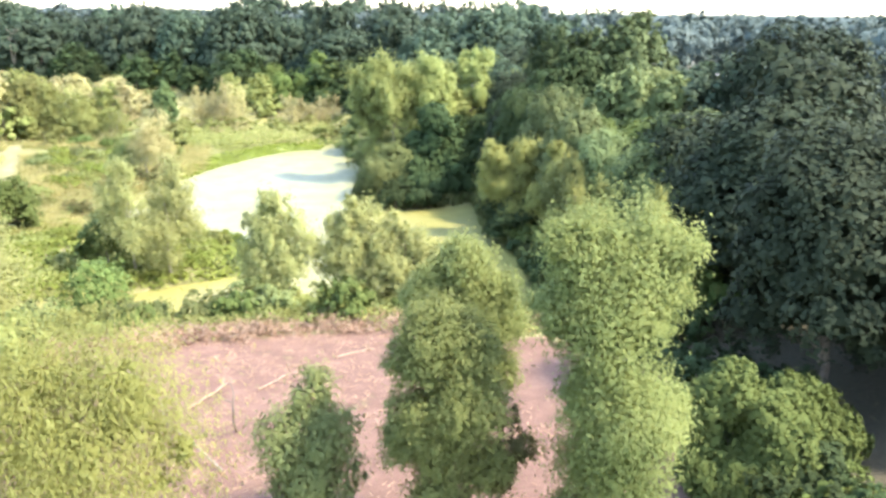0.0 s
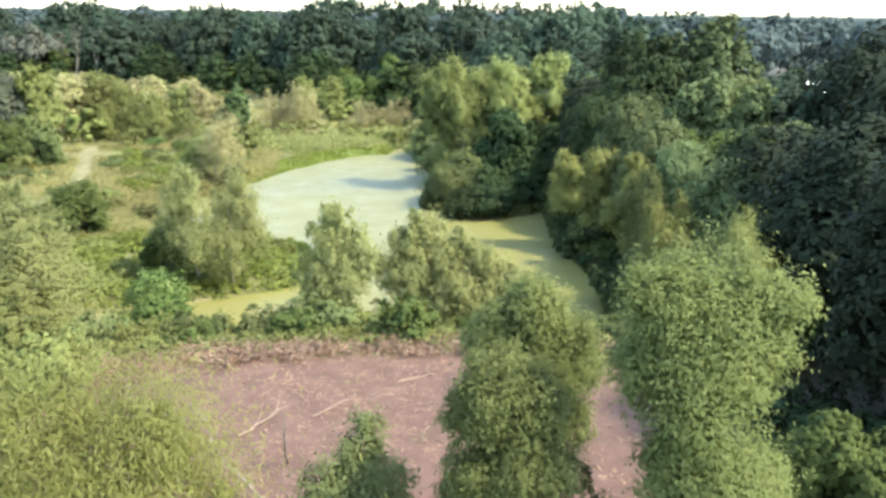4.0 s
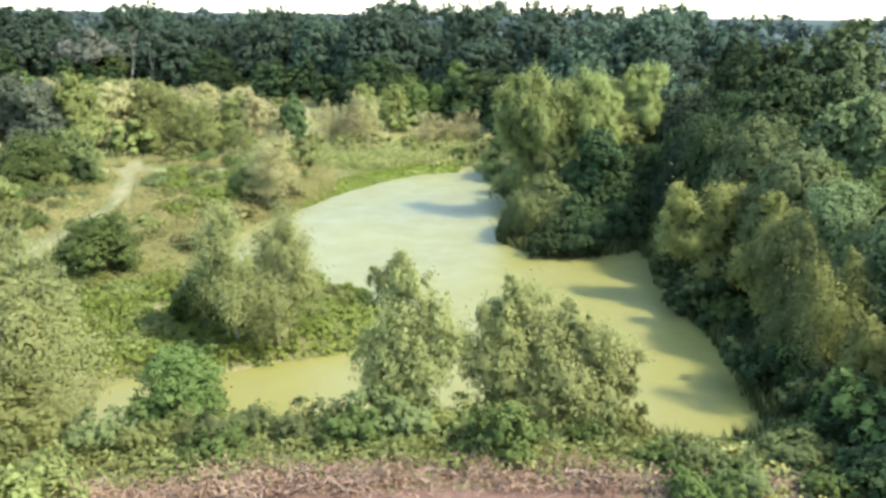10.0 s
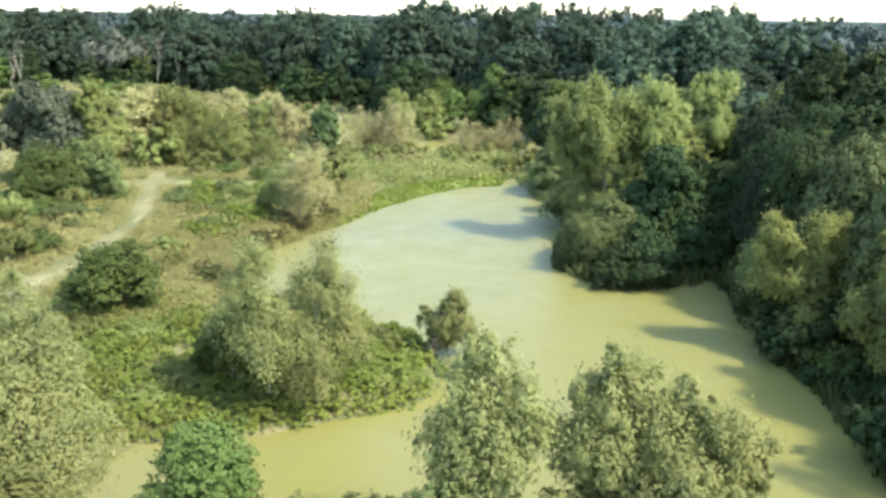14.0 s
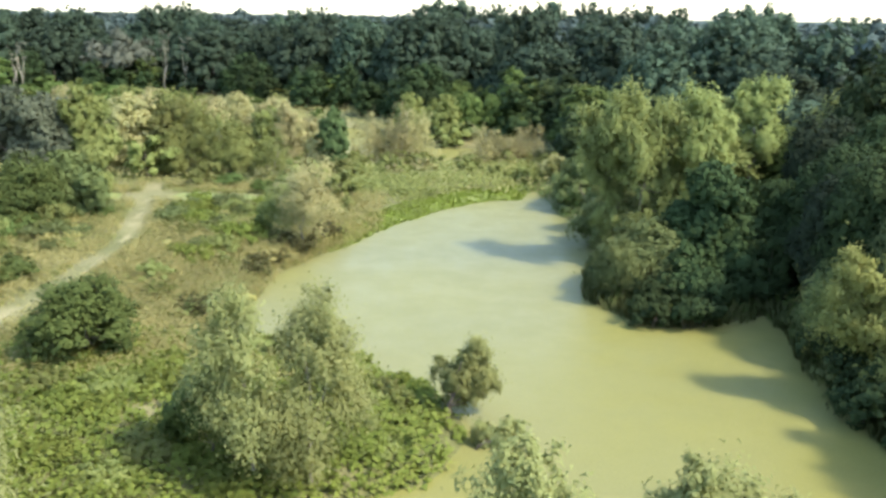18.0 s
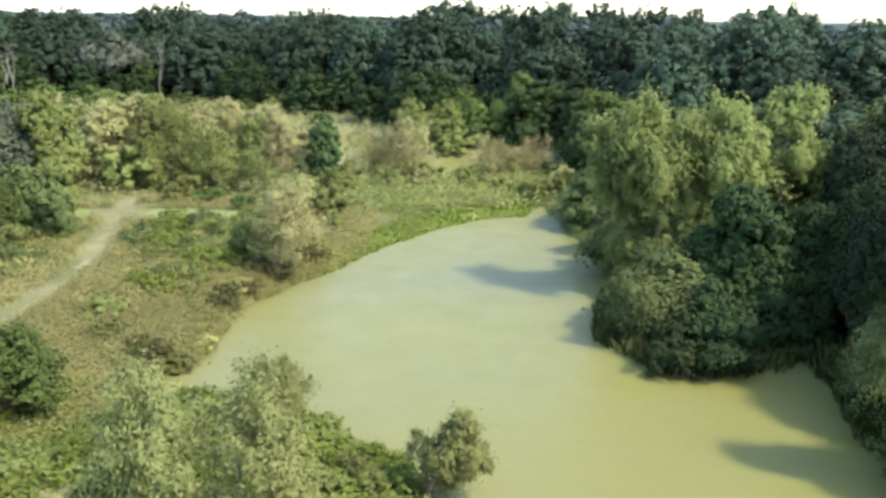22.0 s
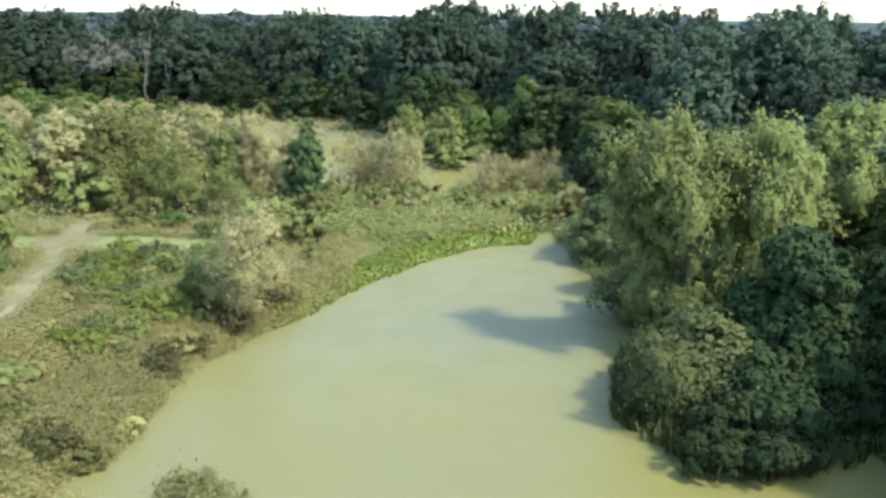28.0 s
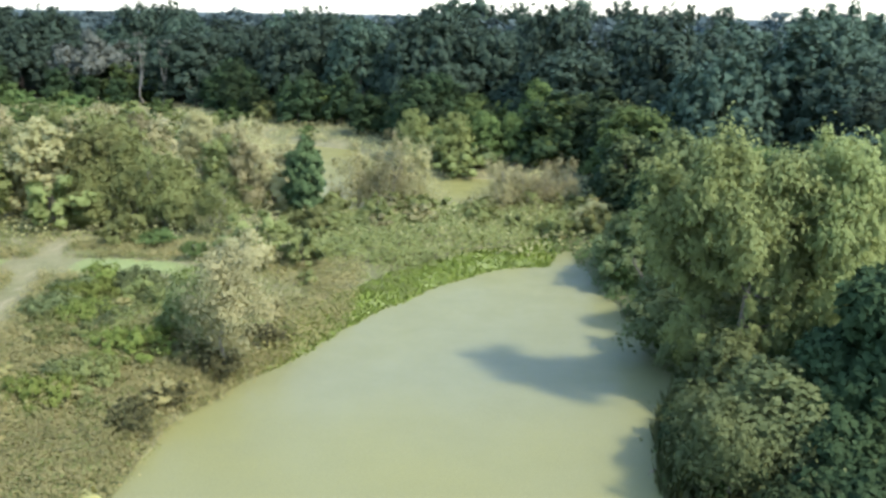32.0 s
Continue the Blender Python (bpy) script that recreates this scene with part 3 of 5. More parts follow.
# ---- ground and water ----
def spaced(lo, hi, fine_lo, fine_hi, step, growth=1.22):
    line = list(np.arange(fine_lo, fine_hi + step / 2, step))
    for sign, end in ((-1, lo), (1, hi)):
        v, s = line[0] if sign < 0 else line[-1], step
        while (v > end) if sign < 0 else (v < end):
            s *= growth
            v += sign * s
            line.insert(0, v) if sign < 0 else line.append(v)
    return np.array(line)


def build_ground():
    gx, gy = spaced(-3500, 3500, -48, 32, 0.65), spaced(-600, 4500, 12, 182, 0.8)
    x, y = [a.ravel() for a in np.meshgrid(gx, gy)]
    nx, ny = len(gx), len(gy)
    i = (np.arange(ny - 1)[:, None] * nx + np.arange(nx - 1)[None]).ravel()
    me = mesh_of("ground", np.stack([x, y, height(x, y)], 1), np.stack([i, i + 1, i + 1 + nx, i + nx], 1), GROUND, True)
    d, w = pond_distance(x, y), waves(x * 1.7, y * 1.7)
    masks = {"earth": 0.62 * ease(-outline_distance(x, y, CLEARING) + 0.7 * w, -0.5, 0.8),
             "track": 0.62 * ease(-outline_distance(x, y, TRACK, False) + 0.35 * w, -0.5, 0.05),
             "meadow": 0.6 * np.maximum(ease(-np.hypot((x + 25.5) / 9, (y - 109) / 2.4), -1.2, -0.8),
                                        ease(-d, -3.8, -2.6) * ease(y, 94, 99) * ease(-y, -121, -116) * ease(-x, -11, -7)),
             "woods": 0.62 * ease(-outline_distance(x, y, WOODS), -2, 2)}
    masks["meadow"] *= 1 - ease(-outline_distance(x, y, TRACK, False), -2.6, -1.8)
    for name, values in masks.items():
        me.attributes.new(name, "FLOAT", "POINT").data.foreach_set("value", values.astype(np.float32))
    return tagged(new("ground", me), "uneven grassy ground with mulched earth, track and bare banks", "ground", kind="structure")


build_ground()


def sheet(name, poly, grow, label):
    bm = bmesh.new()
    xs, ys = [p[0] for p in poly], [p[1] for p in poly]
    x0, x1, y0, y1 = min(xs) - grow, max(xs) + grow, min(ys) - grow, max(ys) + grow
    bmesh.ops.create_grid(bm, x_segments=2, y_segments=2, size=0.5)
    for v in bm.verts:
        v.co = ((v.co.x + 0.5) * (x1 - x0) + x0, (v.co.y + 0.5) * (y1 - y0) + y0, 0.0)
    me = bpy.data.meshes.new(name)
    bm.to_mesh(me)
    bm.free()
    me.materials.append(WATER)
    return tagged(new(name, me), label, "pond", kind="structure")


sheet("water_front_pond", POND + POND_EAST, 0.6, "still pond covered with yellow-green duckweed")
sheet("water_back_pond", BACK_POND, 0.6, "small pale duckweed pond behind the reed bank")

# ---- trees that stand alone or in small groups ----
def stand(kind, name, label, group, rows, leaves=(None,)):
    for x, y, tall, broad in rows:
        plant(kind, name, x, y, tall, broad, label, "tree", group if len(rows) > 1 else "", random.choice(leaves))


own_tree("willow_tree", "light green feathery willow with two crowns at the clearing", 7.8, 18.0, FINEWILLOW, BARK, 84000, 0.115, 0.036,
         ((7.7, 17.8, 11.8, 1.38), (6.7, 17.9, 12.5, 0.69), (8.7, 17.6, 12.4, 0.82), (7.6, 17.9, 10.4, 1.25), (8.8, 17.8, 10.9, 0.90), (6.6, 17.6, 11.0, 0.69),
          (8.1, 17.9, 8.4, 1.25), (7.0, 17.4, 9.0, 0.73), (9.1, 18.0, 8.2, 0.86), (8.1, 17.7, 7.0, 1.20), (7.3, 18.1, 5.2, 0.95), (8.7, 17.4, 5.4, 0.86)), 901, 0.08, tail=0.4, tuft=0.46, clumps=11, airy=False)
own_tree("willow_tree", "light green leaning willow with loose masses at the clearing", 4.3, 19.4, FINEWILLOW, BARK, 56000, 0.115, 0.036,
         ((4.0, 19.2, 10.1, 0.95), (4.7, 19.4, 9.5, 0.85), (3.3, 19.1, 9.5, 0.68), (3.6, 19.2, 8.3, 0.77), (4.4, 19.0, 8.6, 0.95), (4.2, 19.3, 7.1, 1.03),
          (5.1, 19.2, 6.4, 0.77), (3.2, 19.4, 7.3, 0.59), (4.0, 19.0, 5.6, 0.81)), 902, 0.08, tail=0.4, tuft=0.46, clumps=9, airy=False)
own_tree("willow_tree", "olive willow behind the leaning one at the clearing", 5.4, 21.6, FINEWILLOW, BARK, 40000, 0.115, 0.036,
         ((4.8, 21.4, 11.2, 0.85), (4.1, 21.5, 10.3, 0.72), (5.6, 21.3, 10.3, 0.99), (6.3, 21.6, 9.3, 0.72), (5.3, 21.4, 9.3, 0.85), (5.9, 21.5, 7.8, 0.81), (5.0, 21.6, 7.0, 0.81)), 903, 0.08, tail=0.4, tuft=0.46, clumps=9, airy=False)
own_tree("withered_sapling", "brown withered sapling between the willows", 5.9, 19.8, TWIGGY, BARK, 1800, 0.14, 0.05,
         ((5.7, 19.7, 7.6, 0.55), (6.2, 19.8, 6.9, 0.55), (5.6, 19.9, 6.0, 0.5)), 904, 0.07, category="sapling")
own_tree("willow_sapling", "small grey-green loose willow sapling at the clearing's edge", 1.0, 20.9, OLIVE, BARK, 26000, 0.115, 0.042,
         ((1.0, 20.7, 7.8, 0.7), (0.4, 20.8, 6.9, 0.8), (1.6, 20.6, 7.1, 0.75), (0.7, 20.7, 5.7, 0.9), (1.7, 20.8, 5.6, 0.7), (1.1, 20.7, 4.6, 0.9)), 905, 0.09, tuft=0.42)
own_tree("willow_tree", "yellow-green feathery willow beside the mulched clearing", -4.6, 20.9, FEATHERY, BARK, 64000, 0.18, 0.022,
         ((-4.1, 20.6, 8.1, 1.6), (-5.5, 20.9, 8.4, 1.35), (-6.4, 20.6, 7.2, 1.7), (-4.6, 20.3, 6.6, 1.8), (-2.9, 20.6, 6.8, 1.15), (-3.2, 20.7, 8.2, 0.7), (-6.9, 21.0, 9.0, 0.9),
          (-7.9, 21.2, 7.2, 1.4), (-5.6, 20.8, 5.0, 1.7)), 906, 0.12, droop=0.9, tail=0.7, tuft=0.46)
own_tree("willow_tree", "loose olive willow on the bank before the pond", 0.9, 46.9, BANKWILLOW, BARK, 20000, 0.19, 0.06,
         ((0.7, 46.7, 7.4, 0.95), (0.3, 46.5, 6.0, 1.3), (1.5, 46.8, 5.9, 1.2), (-0.5, 46.6, 4.6, 1.2), (1.0, 46.4, 4.4, 1.5), (2.3, 46.6, 4.9, 1.1), (0.4, 46.5, 3.0, 1.3)), 907, 0.14)
own_tree("willow_tree", "olive willow with a pointed top on the near bank", 4.9, 46.6, BANKWILLOW, BARK, 20000, 0.19, 0.06,
         ((4.7, 46.5, 7.4, 0.8), (4.3, 46.4, 6.3, 1.1), (5.5, 46.6, 5.8, 1.3), (3.7, 46.5, 4.9, 1.2), (5.0, 46.3, 4.3, 1.4), (4.4, 46.4, 2.9, 1.3)), 908, 0.14)
own_tree("willow_tree", "broad olive willow at the end of the near bank", 7.4, 46.0, BANKWILLOW, BARK, 22000, 0.19, 0.06,
         ((7.3, 46.2, 6.2, 0.85), (6.6, 46.0, 5.2, 1.2), (8.0, 46.1, 4.7, 1.3), (9.3, 46.3, 4.5, 0.8), (7.1, 45.8, 3.4, 1.6), (8.7, 45.9, 3.2, 1.2), (6.3, 45.8, 2.4, 1.2)), 909, 0.14)
own_tree("willow_tree", "drooping willow with a pale bare trunk on the wooded point", 14.0, 90.4, TALLWILLOW, BARK, 30000, 0.28, 0.10,
         ((13.4, 90.6, 11.0, 2.0), (15.3, 90.8, 10.4, 1.8), (12.7, 90.3, 9.2, 1.7), (14.8, 90.5, 9.0, 1.6), (16.0, 91.0, 8.8, 1.3), (11.6, 90.6, 10.3, 1.3), (14.7, 90.4, 7.0, 1.3), (12.9, 90.2, 7.2, 1.1), (15.9, 90.6, 6.4, 1.5), (16.4, 90.8, 4.4, 1.5), (13.9, 90.3, 5.4, 0.6), (13.9, 90.3, 4.0, 0.65), (14.0, 90.3, 2.6, 0.7), (12.9, 90.0, 2.4, 1.1)), 911, 0.17, 0.75, 0.8, tuft=0.3)
own_tree("willow_tree", "pale drooping willow leaning to the water at the point", 12.6, 92.6, TALLWILLOW, BARK, 18000, 0.28, 0.10,
         ((10.7, 92.0, 10.3, 1.5), (10.0, 91.8, 8.6, 1.2), (11.3, 92.3, 8.6, 1.4), (10.9, 92.2, 7.0, 1.2), (12.2, 92.4, 5.4, 0.9), (12.0, 92.2, 3.6, 1.1), (12.8, 92.4, 2.2, 1.2)), 912, 0.16, 0.6, 0.8, tuft=0.3)
own_tree("willow_tree", "tall upright willow with a rounded top on the point", 18.2, 91.6, TALLWILLOW, BARK, 34000, 0.28, 0.10,
         ((17.8, 91.2, 12.3, 1.6), (16.7, 91.0, 10.9, 1.5), (19.2, 91.3, 10.6, 1.6), (18.0, 91.0, 9.0, 1.9), (18.8, 90.8, 7.2, 1.9), (16.8, 90.8, 7.0, 1.6), (18.4, 90.4, 5.2, 1.8)), 913, 0.22, 0.5, 0.7, tuft=0.3)
own_tree("willow_tree", "thin tall willow with bare stems behind the point", 23.2, 95.2, TALLWILLOW, PALEBARK, 16000, 0.28, 0.10,
         ((24.2, 95.0, 12.6, 1.4), (22.5, 95.1, 12.4, 1.2), (23.6, 95.0, 10.9, 1.4), (24.3, 95.2, 9.0, 1.3), (22.9, 95.0, 8.9, 1.0)), 914, 0.2, 0.6, 0.6, tuft=0.3)
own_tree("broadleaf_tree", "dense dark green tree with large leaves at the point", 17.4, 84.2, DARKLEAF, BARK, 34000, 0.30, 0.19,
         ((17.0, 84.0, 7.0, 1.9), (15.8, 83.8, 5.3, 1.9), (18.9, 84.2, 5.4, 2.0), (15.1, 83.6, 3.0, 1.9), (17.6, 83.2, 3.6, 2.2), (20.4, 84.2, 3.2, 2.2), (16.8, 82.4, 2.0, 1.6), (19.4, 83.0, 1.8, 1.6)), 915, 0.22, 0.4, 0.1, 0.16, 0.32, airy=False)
own_tree("willow_bush", "light green willow bush at the tip of the point", 11.0, 81.8, OLIVE, BARK, 18000, 0.20, 0.07,
         ((10.4, 82.0, 3.0, 1.0), (9.8, 82.0, 1.8, 1.0), (11.5, 81.6, 2.2, 1.2), (12.7, 80.9, 1.5, 1.1), (10.9, 83.2, 2.8, 1.1), (12.2, 82.2, 2.7, 1.2), (10.4, 84.4, 2.2, 1.0), (10.9, 85.8, 2.0, 1.0), (13.4, 82.2, 2.6, 1.1)), 916, 0.1, 0.3, tail=0.5, tuft=0.44, category="bush")
own_tree("bush", "bright green leafy thicket at the clearing's shaded edge", 15.4, 23.0, BRIGHT, BARK, 46000, 0.17, 0.10,
         ((14.1, 23.2, 6.4, 0.85), (13.6, 23.0, 5.2, 1.2), (15.5, 22.8, 5.2, 1.4), (17.0, 23.2, 4.6, 1.5), (15.2, 22.4, 3.9, 1.5), (18.4, 23.4, 3.8, 1.4), (13.8, 22.4, 3.6, 1.2)), 917, 0.1, 0.3, 0.1, 0.2, 0.3, category="bush", airy=False)
own_tree("willow_tree", "bright olive willow over the shaded water's edge", 20.6, 66.6, EDGEWILLOW, BARK, 26000, 0.22, 0.075,
         ((20.6, 66.0, 6.4, 1.3), (19.4, 66.0, 4.6, 1.5), (18.3, 66.4, 6.2, 1.2), (21.4, 66.2, 4.4, 1.5), (20.2, 65.6, 2.8, 1.6), (18.4, 66.6, 4.2, 1.3)), 921, 0.16)
own_tree("willow_tree", "slender pointed willow at the wood's edge", 21.4, 60.4, EDGEWILLOW, BARK, 20000, 0.22, 0.075,
         ((21.2, 60.2, 7.9, 0.75), (21.2, 60.0, 6.6, 1.05), (21.6, 60.2, 5.0, 1.2), (20.5, 60.0, 4.4, 1.3), (21.4, 59.8, 2.8, 1.4)), 922, 0.15)
own_tree("willow_tree", "olive willow with three plumes at the near shore", 20.2, 44.4, EDGEWILLOW, BARK, 36000, 0.19, 0.065,
         ((18.3, 44.0, 5.5, 0.95), (20.0, 44.2, 5.8, 0.95), (22.0, 44.2, 5.9, 1.1), (18.9, 44.0, 4.1, 1.3), (20.7, 44.1, 4.0, 1.4), (22.4, 44.3, 4.0, 1.3), (19.8, 43.8, 2.6, 1.4)), 923, 0.15)
own_tree("broadleaf_tree", "broad grey-green leafy tree behind the shore willows", 29.8, 66.4, MIDLEAF, BARK, 42000, 0.30, 0.20,
         ((28.8, 66.0, 10.6, 2.5), (32.4, 66.2, 10.8, 2.4), (30.6, 66.4, 8.6, 2.8), (27.8, 65.6, 7.4, 2.5), (32.6, 65.8, 6.6, 3.0), (29.4, 64.8, 5.4, 2.6), (26.0, 66.0, 8.2, 1.9)), 924, 0.3, 0.4, 0.1, 0.16, 0.3, airy=False)
own_tree("broadleaf_tree", "tall dark grey-green tree over the shore's wood", 29.2, 76.0, DARKLEAF, BARK, 40000, 0.34, 0.23,
         ((28.4, 75.6, 12.2, 2.2), (31.2, 76.0, 11.8, 2.4), (26.6, 75.4, 10.2, 2.2), (29.4, 75.0, 9.4, 2.8), (32.6, 75.6, 8.8, 2.6), (27.2, 74.8, 7.2, 2.6)), 925, 0.3, 0.4, 0.1, 0.16, 0.3, airy=False)
own_tree("willow_tree", "slender pale-stemmed willow on the overgrown spit", -8.6, 58.2, BANKWILLOW, PALEBARK, 13000, 0.17, 0.055,
         ((-8.9, 58.0, 7.5, 0.85), (-9.5, 58.1, 6.1, 1.0), (-8.6, 58.0, 5.6, 1.1), (-9.8, 58.2, 4.4, 1.3), (-8.3, 57.8, 3.6, 1.2)), 931, 0.10, 0.35, 0.5, tail=0.4, tuft=0.4)
own_tree("willow_tree", "feathery willow with a rounded top on the overgrown spit", -6.2, 58.2, BANKWILLOW, PALEBARK, 17000, 0.17, 0.055,
         ((-5.8, 58.0, 7.3, 1.0), (-6.3, 58.1, 5.6, 1.4), (-5.2, 58.0, 5.7, 1.0), (-7.1, 57.9, 3.8, 1.6), (-5.4, 58.1, 3.6, 1.3), (-6.4, 57.8, 2.2, 1.4)), 932, 0.10, 0.35, 0.5, tail=0.4, tuft=0.4)
own_tree("bush", "dark green bush among vines on the spit", -10.4, 59.6, BROAD, BARK, 9000, 0.2, 0.12,
         ((-10.6, 59.4, 3.2, 1.1), (-9.6, 59.6, 2.6, 1.0), (-11.6, 59.8, 2.3, 0.9)), 933, 0.08, 0.3, 0.1, 0.2, category="bush", airy=False)
own_tree("willow_tree", "round airy willow at the water's edge below the field", -7.8, 71.3, BANKWILLOW, BARK, 17000, 0.16, 0.05,
         ((-7.9, 71.4, 2.7, 1.05), (-8.6, 71.3, 1.7, 0.95), (-7.1, 71.4, 1.7, 0.95), (-7.8, 71.2, 1.2, 1.2)), 934, 0.08, 0.3, tail=0.35)
own_tree("willow_tree", "small willow leaning over the water at the spit's end", -0.9, 64.4, BANKWILLOW, BARK, 19000, 0.16, 0.05,
         ((-0.5, 65.0, 1.6, 0.8), (0.5, 65.2, 1.6, 0.9), (0.2, 65.1, 2.9, 0.8), (0.5, 65.3, 3.4, 0.75), (0.0, 65.2, 2.3, 0.95), (-1.1, 65.2, 2.3, 0.6), (1.2, 65.4, 1.5, 0.65), (-0.2, 65.0, 1.0, 0.8)), 935, 0.1, 0.3, tail=0.35)
own_tree("fallen_willow", "low willow bough spreading over the water off the spit", 0.0, 62.0, BANKWILLOW, BARK, 6000, 0.16, 0.05,
         ((1.5, 62.4, 0.7, 0.5), (0.7, 62.2, 0.5, 0.5), (2.1, 62.6, 0.8, 0.4)), 936, 0.08, 0.3, category="bough")
own_tree("willow_tree", "thin pale brownish willow on the pond's far shore", -11.6, 93.6, PALEGOLD, PALEBARK, 9000, 0.20, 0.06, 
         ((-10.4, 93.4, 6.6, 1.2), (-11.2, 93.3, 5.4, 1.2), (-10.3, 93.2, 4.0, 1.4), (-11.4, 93.4, 2.8, 1.4), (-12.0, 93.6, 4.2, 1.0)), 937, 0.10, 0.3, 0.5, tail=0.5, tuft=0.5)
own_tree("willow_tree", "low pale willow on the pond's far shore", -13.4, 95.2, TALLWILLOW, PALEBARK, 7000, 0.22, 0.07,
         ((-13.4, 95.2, 4.0, 1.1), (-12.8, 95.0, 2.8, 1.0), (-14.2, 95.4, 2.6, 1.0)), 938, 0.07, 0.3, tail=0.4)
own_tree("willow_tree", "thin pale willow in the far field", -17.4, 127.4, PALEGOLD, PALEBARK, 9000, 0.24, 0.08,
         ((-18.0, 127.2, 7.4, 0.8), (-16.8, 127.0, 6.2, 1.2), (-18.3, 127.2, 5.0, 1.3), (-16.8, 127.0, 3.8, 1.2), (-17.8, 127.0, 2.6, 1.3)), 944, 0.09, 0.3, tail=0.4)
own_tree("evergreen_tree", "dark green upright oval tree before the back pond", -13.0, 126.5, CEDAR, BARK, 16000, 0.26, 0.15, 
         ((-12.6, 126.5, 7.3, 0.9), (-12.9, 126.4, 6.4, 1.25), (-12.2, 126.5, 5.6, 1.45), (-12.9, 126.4, 4.8, 1.6), (-12.1, 126.3, 4.0, 1.6), (-12.8, 126.4, 3.1, 1.6), (-12.3, 126.4, 2.3, 1.4)), 939, 0.16, 0.3, 0.0, 0.12, 0.3, deep=0.2, clumps=12, airy=False)
own_tree("oak_tree", "grey-green round-headed tree above the track", -37.0, 107.0, GREYOAK, BARK, 24000, 0.34, 0.22, 
         ((-37.7, 107.0, 8.8, 3.0), (-39.6, 107.2, 6.8, 3.2), (-35.8, 106.8, 7.4, 2.4), (-37.7, 106.6, 5.0, 2.8), (-41.5, 107.4, 7.4, 2.6)), 940, 0.3, 0.4, 0.1, 0.14, 0.3, airy=False)
own_tree("broadleaf_tree", "leafy bright green tree beside the dirt track", -31.4, 100.6, LEAFY, BARK, 24000, 0.30, 0.19, 
         ((-32.6, 100.8, 4.2, 2.2), (-30.0, 100.4, 3.6, 1.7), (-35.0, 100.6, 3.2, 1.9), (-31.4, 100.0, 2.2, 1.9), (-33.8, 100.2, 1.9, 1.7), (-32.4, 101.0, 5.6, 1.2)), 941, 0.18, 0.3, 0.1, 0.18, 0.32, airy=False)
own_tree("broadleaf_tree", "tall light green tree above the dirt track", -31.2, 107.0, SHRUB, BARK, 20000, 0.30, 0.18, 
         ((-32.6, 107.2, 9.2, 1.9), (-31.8, 107.0, 7.2, 1.9), (-33.2, 107.0, 10.8, 1.2), (-31.9, 106.6, 5.2, 1.8), (-33.4, 106.8, 6.8, 1.8), (-32.0, 106.4, 3.4, 1.7)), 942, 0.18, 0.3, 0.2, 0.2, 0.32, airy=False)
own_tree("thicket_tree", "wide rounded olive-green thicket in the overgrown field", -25.6, 122.2, SHRUB, BARK, 30000, 0.28, 0.16, 
         ((-26.0, 122.2, 5.6, 2.2), (-22.6, 122.0, 4.7, 2.1), (-28.9, 122.2, 4.5, 2.0), (-25.4, 121.4, 3.4, 2.6), (-22.0, 121.6, 2.6, 2.0), (-29.6, 121.8, 2.8, 2.0)), 943, 0.14, 0.3, 0.1, 0.18, 0.3, airy=False)
stand("willow", "willow_tree", "grey-green willow beside the inlet", "willows beside the inlet", ((-15.6, 49.0, 7.6, 5.4), (-18.8, 53.5, 7.4, 5.6), (-20.5, 47, 8, 6)), (OLIVE, BANKWILLOW))
stand("tall_willow", "willow_tree", "tall drooping willow with a pale trunk on the wooded point", "willows on the point",
      ((17.2, 99.4, 9.4, 3.8), (21.0, 97.0, 11.0, 6.0), (18.6, 107.0, 7.6, 4.6), (17.8, 114.0, 6.2, 4.2)), (TALLWILLOW,))
stand("broadleaf", "broadleaf_tree", "dense dark green tree at the wooded point", "trees on the point",
      ((21.8, 85.6, 6.6, 4.6), (20.6, 82.4, 4.6, 3.8)), (DARKLEAF,))
own_tree("thicket", "dark tangled thicket sprawling along the point's shore", 15.0, 80.8, DARKLEAF, BARK, 15000, 0.24, 0.13,
         ((13.4, 80.4, 1.6, 1.1), (14.8, 80.2, 1.8, 1.2), (16.2, 80.3, 1.7, 1.2), (14.2, 81.6, 2.6, 1.2), (17.6, 80.6, 1.5, 1.1), (15.6, 81.6, 2.8, 1.2)), 952, 0.08, 0.3, 0.1, 0.35, 0.34, category="thicket", airy=False)
stand("willow", "willow_tree", "light olive willow at the wood's edge over the pond", "willows along the wood's edge",
      ((20.4, 70.6, 5.6, 3.8), (20.6, 73.6, 5.0, 3.6), (20.8, 55.6, 7.8, 4.0), (20.6, 50.2, 7.2, 4.2), (19.6, 40.2, 6.2, 4.2), (23.4, 46.5, 6.4, 3.6), (18.9, 38.4, 6.8, 3.4)), (WILLOW, OLIVE, SHRUB))
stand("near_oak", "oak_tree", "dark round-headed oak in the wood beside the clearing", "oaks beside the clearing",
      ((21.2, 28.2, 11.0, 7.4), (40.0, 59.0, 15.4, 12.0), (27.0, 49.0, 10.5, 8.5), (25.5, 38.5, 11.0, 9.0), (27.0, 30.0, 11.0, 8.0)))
# deep shade of this stretch of wood is put into the dark leaf colours
stand("near_oak", "broadleaf_tree", "dark tree of the shore's wood with shade put into its leaf colour", "dark trees of the shore's wood",
      ((24.4, 76.6, 9.8, 5.6), (22.8, 78.2, 8.8, 5.0), (24.6, 82.0, 9.6, 5.4), (25.8, 87.6, 10.4, 6.0), (22.8, 74.6, 10.4, 5.0)), (DARKLEAF, SHADEDOAK))
